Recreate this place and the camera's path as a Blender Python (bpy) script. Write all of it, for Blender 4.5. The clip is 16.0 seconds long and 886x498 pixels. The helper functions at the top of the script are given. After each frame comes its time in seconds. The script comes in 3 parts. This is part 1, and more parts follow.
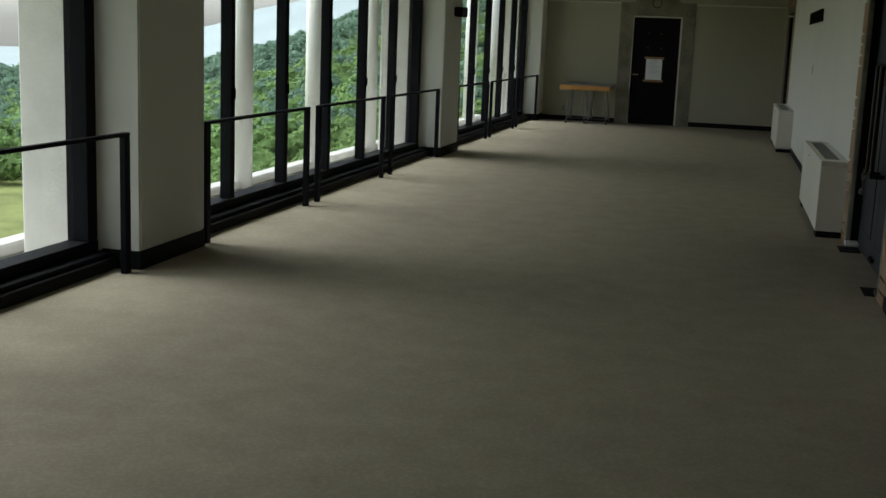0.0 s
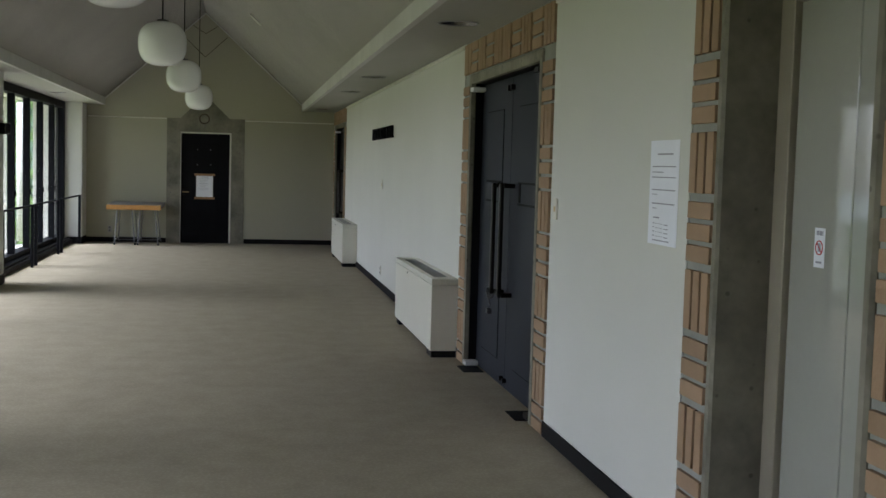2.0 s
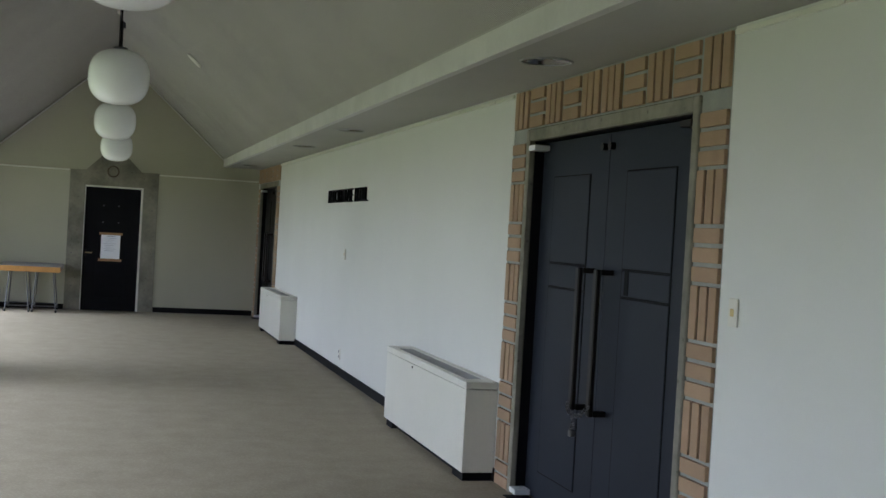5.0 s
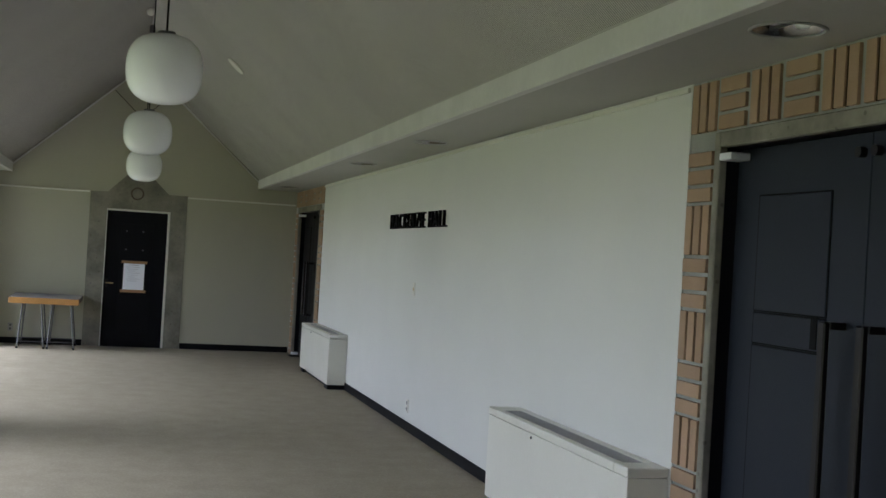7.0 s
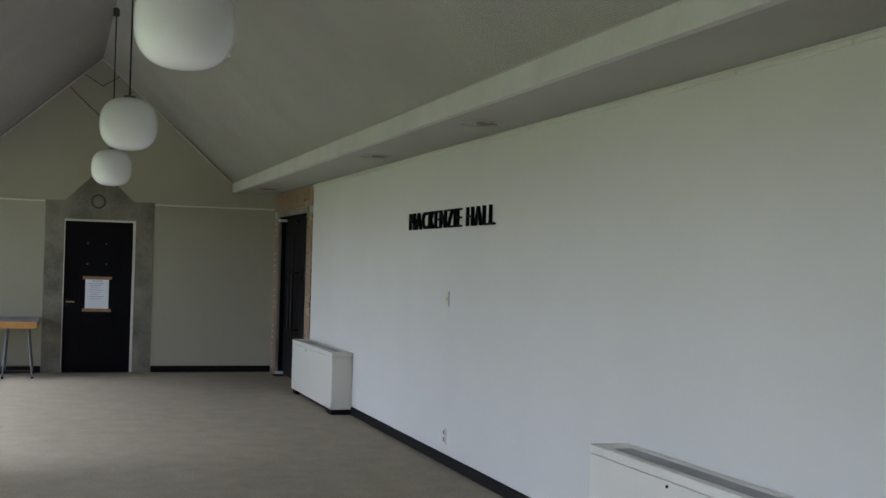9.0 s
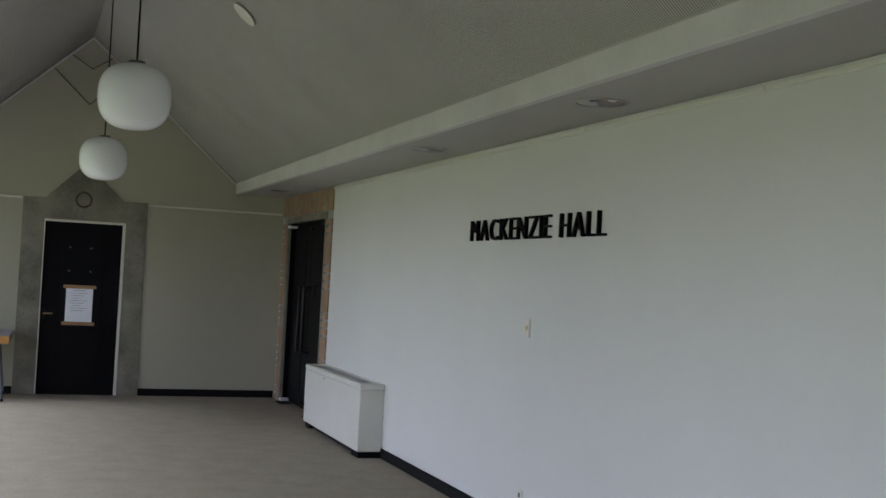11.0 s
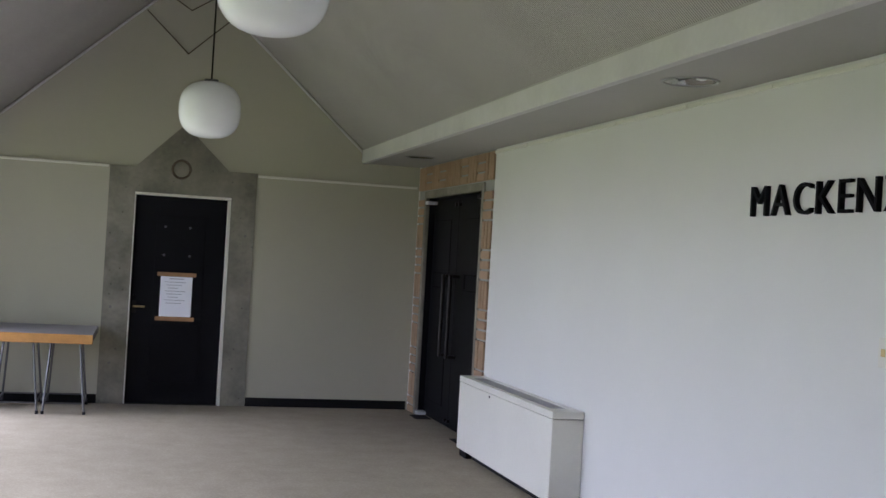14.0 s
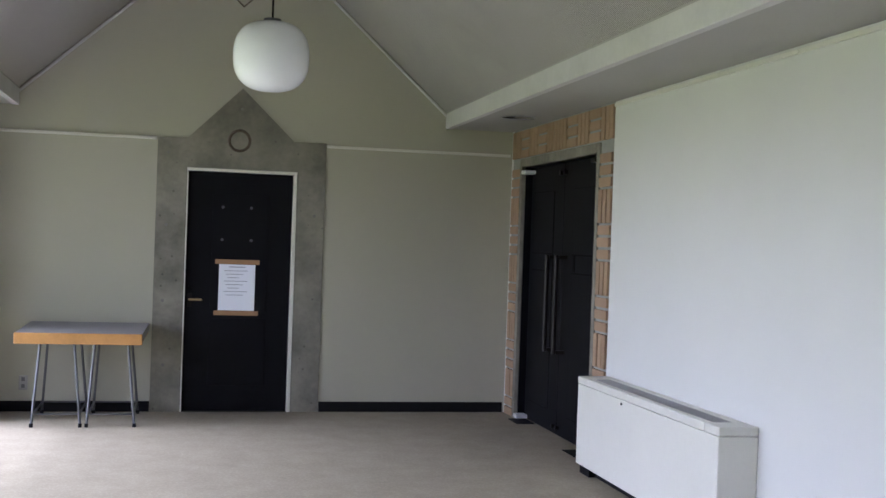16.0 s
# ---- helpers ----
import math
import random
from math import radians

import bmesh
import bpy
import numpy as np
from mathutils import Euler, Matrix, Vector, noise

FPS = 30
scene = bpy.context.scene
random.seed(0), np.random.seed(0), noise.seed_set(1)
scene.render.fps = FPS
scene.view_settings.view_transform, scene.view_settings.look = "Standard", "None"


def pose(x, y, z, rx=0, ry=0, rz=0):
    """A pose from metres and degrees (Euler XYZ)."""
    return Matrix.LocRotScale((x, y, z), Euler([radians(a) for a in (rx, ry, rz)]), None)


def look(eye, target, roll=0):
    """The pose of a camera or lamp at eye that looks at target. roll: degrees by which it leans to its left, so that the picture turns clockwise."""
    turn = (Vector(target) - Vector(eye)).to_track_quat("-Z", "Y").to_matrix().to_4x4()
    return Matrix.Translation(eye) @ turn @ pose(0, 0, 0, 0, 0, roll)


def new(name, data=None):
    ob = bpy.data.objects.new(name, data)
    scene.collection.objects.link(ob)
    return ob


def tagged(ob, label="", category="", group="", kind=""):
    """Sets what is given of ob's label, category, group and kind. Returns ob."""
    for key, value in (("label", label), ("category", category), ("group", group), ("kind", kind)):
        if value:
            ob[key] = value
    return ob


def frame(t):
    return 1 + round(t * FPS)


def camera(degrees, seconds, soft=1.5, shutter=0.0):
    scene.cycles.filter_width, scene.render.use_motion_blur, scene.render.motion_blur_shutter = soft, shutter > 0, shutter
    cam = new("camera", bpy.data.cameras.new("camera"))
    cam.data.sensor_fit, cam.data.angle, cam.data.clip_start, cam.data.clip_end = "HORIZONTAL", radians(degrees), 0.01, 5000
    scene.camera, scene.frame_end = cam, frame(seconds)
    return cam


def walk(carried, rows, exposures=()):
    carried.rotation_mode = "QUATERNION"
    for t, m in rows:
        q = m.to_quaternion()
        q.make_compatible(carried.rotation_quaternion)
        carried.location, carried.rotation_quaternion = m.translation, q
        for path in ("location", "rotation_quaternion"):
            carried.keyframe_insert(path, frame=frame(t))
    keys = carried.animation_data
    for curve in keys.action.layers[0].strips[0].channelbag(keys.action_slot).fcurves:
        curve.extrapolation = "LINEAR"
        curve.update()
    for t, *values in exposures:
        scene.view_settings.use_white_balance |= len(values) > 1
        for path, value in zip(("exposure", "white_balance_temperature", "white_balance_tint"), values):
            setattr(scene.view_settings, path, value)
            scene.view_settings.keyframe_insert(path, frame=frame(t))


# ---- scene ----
cam = camera(42.3, 16.0)
PATH = [
    (0, (0.228, -0.381, 1.542), (-0.226, 1.532, 1.178), 2.3),
    (0.3, (0.16, -0.296, 1.56), (-0.198, 1.654, 1.298), 1.8),
    (0.5, (0.065, -0.119, 1.539), (-0.216, 1.846, 1.297), 2.1),
    (0.6, (0.006, -0.085, 1.54), (-0.243, 1.888, 1.333), 2.3),
    (1, (-0.094, 0.076, 1.541), (-0.161, 2.066, 1.357), 2.9),
    (1.5, (-0.324, 0.241, 1.559), (-0.058, 2.217, 1.397), 1.1),
    (2, (-0.489, 0.481, 1.56), (-0.138, 2.445, 1.418), 1.6),
    (2.5, (-0.602, 0.801, 1.584), (-0.172, 2.752, 1.487), 1.5),
    (3, (-0.784, 1.118, 1.575), (-0.205, 3.029, 1.468), 1.1),
    (3.5, (-0.913, 1.507, 1.592), (-0.307, 3.411, 1.514), 3.0),
    (4, (-1.017, 1.901, 1.6), (-0.525, 3.836, 1.492), 3.7),
    (4.2, (-1.059, 2.055, 1.587), (-0.555, 3.989, 1.507), 3.8),
    (6.3, (-1.397, 3.794, 1.609), (-0.774, 5.694, 1.61), 1.9),
    (6.5, (-1.376, 4.079, 1.606), (-0.778, 5.988, 1.615), 1.7),
    (7, (-1.391, 4.522, 1.614), (-0.847, 6.447, 1.633), 3.4),
    (7.5, (-1.546, 4.918, 1.628), (-0.945, 6.825, 1.668), 2.3),
    (8, (-1.645, 5.313, 1.612), (-1.081, 7.231, 1.637), 1.4),
    (8.5, (-1.647, 5.834, 1.585), (-1.096, 7.757, 1.602), 2.7),
    (8.7, (-1.669, 5.996, 1.586), (-1.057, 7.9, 1.615), 1.8),
    (10.8, (-1.752, 7.938, 1.577), (-1.059, 9.814, 1.606), 1.3),
    (11, (-1.739, 8.185, 1.596), (-1.062, 10.066, 1.652), 3.0),
    (11.5, (-1.738, 8.67, 1.568), (-1.016, 10.534, 1.637), 2.7),
    (12, (-1.794, 9.151, 1.629), (-1.074, 11.014, 1.726), 2.1),
    (12.5, (-1.788, 9.622, 1.629), (-1.164, 11.522, 1.671), 2.6),
    (13, (-1.826, 10.081, 1.595), (-1.176, 11.971, 1.677), 3.1),
    (13.5, (-1.804, 10.521, 1.597), (-1.205, 12.428, 1.668), 3.3),
    (14, (-1.697, 10.948, 1.597), (-1.157, 12.874, 1.616), 3.3),
    (14.5, (-1.711, 11.382, 1.613), (-1.154, 13.302, 1.658), 3.0),
    (15, (-1.644, 11.83, 1.576), (-1.201, 13.78, 1.603), 2.5),
    (15.5, (-1.587, 12.193, 1.549), (-1.239, 14.162, 1.532), 3.4),
    (16, (-1.599, 12.597, 1.547), (-1.159, 14.548, 1.532), 2.0),
]
# stops and white balance along the walk
EXPOSURES = [(0.0, 0.65, 6300, 9), (0.5, 1.08, 6200, 12), (1.0, 1.4, 6100, 14), (2.5, 1.8, 5800, 20), (3.5, 1.9, 5600, 21), (4.2, 1.98, 5600, 19), (6.4, 2.05, 5680, 20), (7.0, 1.93, 5700, 20), (8.0, 1.9, 5650, 22), (11.0, 1.9, 5600, 26), (13.0, 2.12, 5600, 31), (16.0, 2.75, 5450, 31)]
walk(cam, [(t, look(eye, target, roll)) for t, eye, target, roll in PATH], EXPOSURES)

# ---- world and light ----
world = bpy.data.worlds.new("world")
scene.world = world
world.use_nodes = True
wn = world.node_tree
sky = wn.nodes.new("ShaderNodeTexSky")
sky.sky_type = "NISHITA"
sky.sun_disc = False
sky.sun_elevation, sky.sun_rotation = radians(48), radians(-88)
sky.air_density, sky.dust_density, sky.ozone_density = 1.0, 2.0, 1.0
bg = wn.nodes["Background"]
bg.inputs["Strength"].default_value = 0.15
hsv = wn.nodes.new("ShaderNodeHueSaturation")
hsv.inputs["Saturation"].default_value = 0.32
wn.links.new(sky.outputs["Color"], hsv.inputs["Color"])
wn.links.new(hsv.outputs["Color"], bg.inputs["Color"])
sun = new("sun", bpy.data.lights.new("sun", "SUN"))
sun.data.energy, sun.data.angle, sun.data.color = 2.8, radians(52), (0.965, 1.0, 0.975)
sun.matrix_world = look((-66, 2, 74), (0, 0, 0))

# ---- plan ----
WX, EY, BY = 1.29, 22.665, -6.2          # door wall, end wall, back wall
SX, SZ, CX, RZ = 0.66, 2.55, -1.16, 4.33  # soffit edge, soffit height, ridge line and height
LX = 2 * CX - SX                          # soffit edge on the window side
PX, GX = -3.31, -3.61                     # pillar face, window inner face
FZ = 2.68                                 # top of the fascia
PILLARS = [(-1.85, -0.93), (6.15, 7.07), (14.12, 15.06), (22.08, EY)]
DOORS = {"lift": (3.45, 4.58), "hall": (7.19, 9.37), "far": (20.38, 22.36)}
BRICK_W = 0.27


# ---- materials ----
def mat(name, color, rough=0.6, metal=0.0, var=0.12, scale=3.0, grain=60.0, bump=0.15, spec=0.4, island=0.0, by_island=False):
    m = bpy.data.materials.new(name)
    m.use_nodes = True
    nt = m.node_tree
    b = nt.nodes["Principled BSDF"]
    b.inputs["Roughness"].default_value, b.inputs["Metallic"].default_value = rough, metal
    b.inputs["Specular IOR Level"].default_value = spec
    tc = nt.nodes.new("ShaderNodeTexCoord")
    geo = nt.nodes.new("ShaderNodeNewGeometry")
    n1, n2 = nt.nodes.new("ShaderNodeTexNoise"), nt.nodes.new("ShaderNodeTexNoise")
    n1.inputs["Scale"].default_value, n2.inputs["Scale"].default_value = scale, grain
    n1.inputs["Detail"].default_value, n2.inputs["Detail"].default_value = 5, 3
    for n in (n1, n2):
        nt.links.new(geo.outputs["Position"], n.inputs["Vector"])
    mixn = nt.nodes.new("ShaderNodeMath")
    mixn.operation, mixn.inputs[1].default_value = "MULTIPLY_ADD", 0.35
    nt.links.new(n2.outputs["Fac"], mixn.inputs[0])
    nt.links.new(n1.outputs["Fac"], mixn.inputs[2])
    last = mixn.outputs[0]
    if island:
        info = nt.nodes.new("ShaderNodeObjectInfo")
        ma = nt.nodes.new("ShaderNodeMath")
        ma.operation, ma.inputs[1].default_value = "MULTIPLY_ADD", island
        nt.links.new(geo.outputs["Random Per Island"] if by_island else info.outputs["Random"], ma.inputs[0])
        nt.links.new(last, ma.inputs[2])
        last = ma.outputs[0]
    mr = nt.nodes.new("ShaderNodeMapRange")
    mr.inputs["From Min"].default_value, mr.inputs["From Max"].default_value = 0.42, 0.93 + island
    mr.inputs["To Min"].default_value, mr.inputs["To Max"].default_value = 1 - var, 1 + var
    nt.links.new(last, mr.inputs["Value"])
    vm = nt.nodes.new("ShaderNodeVectorMath")
    vm.operation, vm.inputs[0].default_value = "SCALE", color
    nt.links.new(mr.outputs[0], vm.inputs["Scale"])
    nt.links.new(vm.outputs[0], b.inputs["Base Color"])
    bp = nt.nodes.new("ShaderNodeBump")
    bp.inputs["Strength"].default_value, bp.inputs["Distance"].default_value = bump, 0.004
    nt.links.new(n2.outputs["Fac"], bp.inputs["Height"])
    nt.links.new(bp.outputs[0], b.inputs["Normal"])
    return m


def carpet_material():
    m = mat("carpet", (0.39, 0.345, 0.26), 0.95, 0, 0.09, 4.5, 22, 0.12, 0.1)
    nt = m.node_tree
    b = nt.nodes["Principled BSDF"]
    geo = nt.nodes["Geometry"]
    vo = nt.nodes.new("ShaderNodeTexVoronoi")
    vo.inputs["Scale"].default_value = 55
    nt.links.new(geo.outputs["Position"], vo.inputs["Vector"])
    old = b.inputs["Base Color"].links[0].from_socket
    mr = nt.nodes.new("ShaderNodeMapRange")
    mr.inputs["From Max"].default_value = 0.6
    mr.inputs["To Min"].default_value, mr.inputs["To Max"].default_value = 1.05, 0.88
    nt.links.new(vo.outputs["Distance"], mr.inputs["Value"])
    vm = nt.nodes.new("ShaderNodeVectorMath")
    vm.operation = "SCALE"
    nt.links.new(old, vm.inputs[0])
    nt.links.new(mr.outputs[0], vm.inputs["Scale"])
    nt.links.new(vm.outputs[0], b.inputs["Base Color"])
    b.inputs["Sheen Weight"].default_value = 0.0
    return m


def ribbed_material():
    """Grey fibre board with fine grooves that run up the slope."""
    m = mat("ribbed_board", (0.50, 0.479, 0.44), 0.9, 0, 0.10, 0.9, 40, 0.1, 0.2)
    nt = m.node_tree
    b = nt.nodes["Principled BSDF"]
    wv = nt.nodes.new("ShaderNodeTexWave")
    wv.bands_direction = "Y"
    wv.inputs["Scale"].default_value = 17
    nt.links.new(nt.nodes["Geometry"].outputs["Position"], wv.inputs["Vector"])
    old = b.inputs["Base Color"].links[0].from_socket
    mr = nt.nodes.new("ShaderNodeMapRange")
    mr.inputs["To Min"].default_value, mr.inputs["To Max"].default_value = 0.5, 1.0
    nt.links.new(wv.outputs["Fac"], mr.inputs["Value"])
    vm = nt.nodes.new("ShaderNodeVectorMath")
    vm.operation = "SCALE"
    nt.links.new(old, vm.inputs[0])
    nt.links.new(mr.outputs[0], vm.inputs["Scale"])
    nt.links.new(vm.outputs[0], b.inputs["Base Color"])
    bp = nt.nodes["Bump"]
    bp.inputs["Strength"].default_value = 0.35
    nt.links.new(wv.outputs["Fac"], bp.inputs["Height"])
    return m


def concrete_material():
    """Board-cast concrete: cloudy, with small dark blow holes."""
    m = mat("concrete", (0.22, 0.208, 0.165), 0.85, 0, 0.34, 3.5, 22, 0.5, 0.3)
    nt = m.node_tree
    b = nt.nodes["Principled BSDF"]
    vo = nt.nodes.new("ShaderNodeTexVoronoi")
    vo.inputs["Scale"].default_value = 11
    nt.links.new(nt.nodes["Geometry"].outputs["Position"], vo.inputs["Vector"])
    mr = nt.nodes.new("ShaderNodeMapRange")
    mr.inputs["From Min"].default_value, mr.inputs["From Max"].default_value = 0.07, 0.13
    mr.inputs["To Min"].default_value, mr.inputs["To Max"].default_value = 0.62, 1.0
    nt.links.new(vo.outputs["Distance"], mr.inputs["Value"])
    vm = nt.nodes.new("ShaderNodeVectorMath")
    vm.operation = "SCALE"
    nt.links.new(b.inputs["Base Color"].links[0].from_socket, vm.inputs[0])
    nt.links.new(mr.outputs[0], vm.inputs["Scale"])
    nt.links.new(vm.outputs[0], b.inputs["Base Color"])
    return m


def glass_material():
    m = bpy.data.materials.new("window_glass")
    m.use_nodes = True
    nt = m.node_tree
    nt.nodes.remove(nt.nodes["Principled BSDF"])
    tr, gl, mx = (nt.nodes.new(k) for k in ("ShaderNodeBsdfTransparent", "ShaderNodeBsdfGlossy", "ShaderNodeMixShader"))
    lw, pw, sc = nt.nodes.new("ShaderNodeLayerWeight"), nt.nodes.new("ShaderNodeMath"), nt.nodes.new("ShaderNodeMath")
    lw.inputs["Blend"].default_value = 0.5
    pw.operation, pw.inputs[1].default_value = "POWER", 5.0
    sc.operation, sc.inputs[1].default_value, sc.inputs[2].default_value = "MULTIPLY_ADD", 0.45, 0.02
    nt.links.new(lw.outputs["Facing"], pw.inputs[0])
    nt.links.new(pw.outputs[0], sc.inputs[0])
    tr.inputs["Color"].default_value = (0.97, 0.995, 0.99, 1)
    gl.inputs["Roughness"].default_value = 0.0
    nt.links.new(sc.outputs[0], mx.inputs[0])
    nt.links.new(tr.outputs[0], mx.inputs[1])
    nt.links.new(gl.outputs[0], mx.inputs[2])
    nt.links.new(mx.outputs[0], nt.nodes["Material Output"].inputs["Surface"])
    return m


WALL = mat("wall_cloth", (0.66, 0.66, 0.62), 0.9, 0, 0.04, 0.8, 220, 0.12, 0.2)
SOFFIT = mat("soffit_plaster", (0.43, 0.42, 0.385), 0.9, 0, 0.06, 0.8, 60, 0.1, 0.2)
ENDWALL = mat("end_wall_cream", (0.435, 0.42, 0.325), 0.9, 0, 0.04, 0.8, 200, 0.12, 0.2)
FASCIA = mat("fascia_plaster", (0.61, 0.605, 0.575), 0.85, 0, 0.08, 2.5, 30, 0.2, 0.25)
RIBBED = ribbed_material()
CARPET = carpet_material()
CONCRETE = concrete_material()
MORTAR = mat("mortar", (0.31, 0.315, 0.285), 0.9, 0, 0.12, 6, 80, 0.4, 0.2)
BRICK = mat("tan_brick", (0.36, 0.245, 0.155), 0.8, 0, 0.16, 9, 90, 0.4, 0.25, island=0.5)
BLACK = mat("black_paint", (0.005, 0.005, 0.006), 0.6, 0, 0.2, 4, 50, 0.1, 0.08)
BASE = mat("black_skirting", (0.007, 0.007, 0.008), 0.7, 0, 0.2, 5, 50, 0.1, 0.15)
FRAME = mat("dark_steel", (0.006, 0.0065, 0.009), 0.6, 0.0, 0.2, 4, 60, 0.08, 0.08)
NAVY = mat("blue_grey_steel", (0.017, 0.021, 0.030), 0.5, 0.0, 0.12, 1.5, 70, 0.08, 0.16)
DARKDOOR = mat("door_paint_and_reveal_shade", (0.006, 0.006, 0.008), 0.5, 0, 0.15, 2, 60, 0.08, 0.1)
CREAM = mat("cream_enamel", (0.70, 0.69, 0.61), 0.35, 0, 0.04, 1.5, 40, 0.03, 0.45)
LIFT = mat("lift_enamel", (0.38, 0.385, 0.345), 0.06, 0, 0.04, 1.2, 30, 0.01, 0.7)
LIFTFRAME = mat("beige_lift_frame", (0.33, 0.30, 0.235), 0.4, 0, 0.06, 2, 40, 0.03, 0.4)
VENT = mat("grey_vent_metal", (0.36, 0.355, 0.335), 0.5, 0.0, 0.08, 4, 60, 0.03, 0.4)
REFLECT = mat("dim_mirror_metal", (0.60, 0.60, 0.585), 0.22, 1.0, 0.1, 5, 60, 0.02)
GLINT = mat("hinge_glint_steel", (0.88, 0.89, 0.90), 0.4, 0.45, 0.06, 5, 60, 0.02)
JOINT = mat("joint_shade_brown", (0.035, 0.02, 0.012), 0.95, 0, 0.3, 9, 80, 0.3, 0.1)
WHITEP = mat("paper", (0.86, 0.88, 0.95), 0.8, 0, 0.03, 6, 60, 0.05, 0.2)
INK = mat("printed_ink", (0.36, 0.36, 0.43), 0.8, 0, 0.2, 90, 200, 0.0, 0.2)
CHROME = mat("chrome", (0.85, 0.86, 0.88), 0.3, 1.0, 0.1, 5, 60, 0.02)
BRASS = mat("brass", (0.55, 0.42, 0.20), 0.3, 1.0, 0.1, 8, 60, 0.03)
BRONZE = mat("bronze_handle", (0.014, 0.011, 0.010), 0.4, 0.5, 0.2, 8, 60, 0.05)
WOOD = mat("yellow_wood", (0.52, 0.27, 0.08), 0.45, 0, 0.2, 4, 40, 0.1, 0.4)
GREYTOP = mat("grey_laminate", (0.26, 0.25, 0.26), 0.4, 0, 0.08, 3, 60, 0.03, 0.45)
STEEL = mat("grey_steel_tube", (0.13, 0.13, 0.135), 0.35, 0.8, 0.1, 8, 60, 0.03)
PLASTIC = mat("ivory_plastic", (0.66, 0.64, 0.56), 0.4, 0, 0.04, 8, 80, 0.02, 0.4)
PALEWOOD = mat("brown_tape", (0.36, 0.20, 0.09), 0.5, 0, 0.12, 12, 80, 0.03, 0.4)
RED = mat("red_print", (0.50, 0.06, 0.08), 0.7, 0, 0.1, 20, 90, 0.0, 0.3)
AGED = mat("aged_metal", (0.11, 0.085, 0.06), 0.7, 0.2, 0.3, 12, 60, 0.4)
OPAL = mat("opal_glass", (0.90, 0.92, 0.93), 0.25, 0, 0.02, 2, 20, 0.0, 0.5)
STUCCO = mat("white_stucco", (0.74, 0.72, 0.68), 0.95, 0, 0.10, 4, 45, 0.9, 0.2)
COLUMN = mat("painted_concrete", (0.72, 0.71, 0.68), 0.85, 0, 0.08, 3, 40, 0.3, 0.2)
SLAB = mat("balcony_slab", (0.62, 0.60, 0.57), 0.9, 0, 0.12, 2, 30, 0.3, 0.2)
GRASS = mat("meadow", (0.20, 0.22, 0.08), 0.95, 0, 0.45, 0.12, 1.5, 0.5, 0.1)
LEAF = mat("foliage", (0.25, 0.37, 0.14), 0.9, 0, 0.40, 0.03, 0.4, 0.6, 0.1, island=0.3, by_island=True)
# far leaves: distance haze mixed into the colour as a bluer green
FARLEAF = mat("hazed_foliage", (0.235, 0.345, 0.25), 0.95, 0, 0.28, 0.02, 0.3, 0.5, 0.1, island=0.3, by_island=True)
for leafy in (LEAF, FARLEAF):
    nt = leafy.node_tree
    tl, mx = nt.nodes.new("ShaderNodeBsdfTranslucent"), nt.nodes.new("ShaderNodeMixShader")
    mx.inputs[0].default_value = 0.45
    nt.links.new(nt.nodes["Principled BSDF"].inputs["Base Color"].links[0].from_socket, tl.inputs["Color"])
    nt.links.new(nt.nodes["Principled BSDF"].outputs[0], mx.inputs[1])
    nt.links.new(tl.outputs[0], mx.inputs[2])
    nt.links.new(mx.outputs[0], nt.nodes["Material Output"].inputs["Surface"])
# haze over the distant mountains is painted as a pale blue-grey base
HILLS = mat("hazed_hills", (0.42, 0.475, 0.485), 1.0, 0, 0.08, 0.01, 0.05, 0.0, 0.0)
GLASS = glass_material()


# ---- small builders ----
def link(name, bm, material, parent=None, label="", smooth=False):
    me = bpy.data.meshes.new(name)
    bmesh.ops.recalc_face_normals(bm, faces=bm.faces)
    bm.to_mesh(me)
    bm.free()
    if smooth:
        for p in me.polygons:
            p.use_smooth = True
    me.materials.append(material)
    ob = new(name, me)
    if parent is not None:
        ob.parent = parent
    if label:
        ob["label"] = label
    return ob


def part(name, bm, material, parent, label="", smooth=False):
    return link(name, bm, material, parent, label, smooth)


def thing(name, label, category, group="", kind="", at=(0, 0, 0)):
    ob = new(name)
    ob.location = at
    ob.empty_display_size = 0.1
    return tagged(ob, label, category, group, kind)


def box(x0, x1, y0, y1, z0, z1, bevel=0.0, bm=None, seg=1):
    out = bm or bmesh.new()
    r = bmesh.ops.create_cube(out, size=1)
    vs = r["verts"]
    for v in vs:
        v.co = Vector(((x0 + x1) / 2 + v.co.x * (x1 - x0), (y0 + y1) / 2 + v.co.y * (y1 - y0), (z0 + z1) / 2 + v.co.z * (z1 - z0)))
    if bevel:
        es = {e for v in vs for e in v.link_edges}
        bmesh.ops.bevel(out, geom=list(es), offset=bevel, segments=seg, affect="EDGES", profile=0.5)
    return out


def rod(a, b, r, n=12, bm=None, r2=None):
    out = bm or bmesh.new()
    a, b = Vector(a), Vector(b)
    d = b - a
    q = d.to_track_quat("Z", "Y").to_matrix().to_4x4()
    bmesh.ops.create_cone(out, cap_ends=True, segments=n, radius1=r, radius2=r if r2 is None else r2, depth=d.length,
                          matrix=Matrix.Translation((a + b) / 2) @ q)
    return out


def tube(points, r, n=8):
    bm = bmesh.new()
    for a, b in zip(points, points[1:]):
        rod(a, b, r, n, bm)
    for p in points[1:-1]:
        bmesh.ops.create_uvsphere(bm, u_segments=n, v_segments=6, radius=r, matrix=Matrix.Translation(p))
    return bm


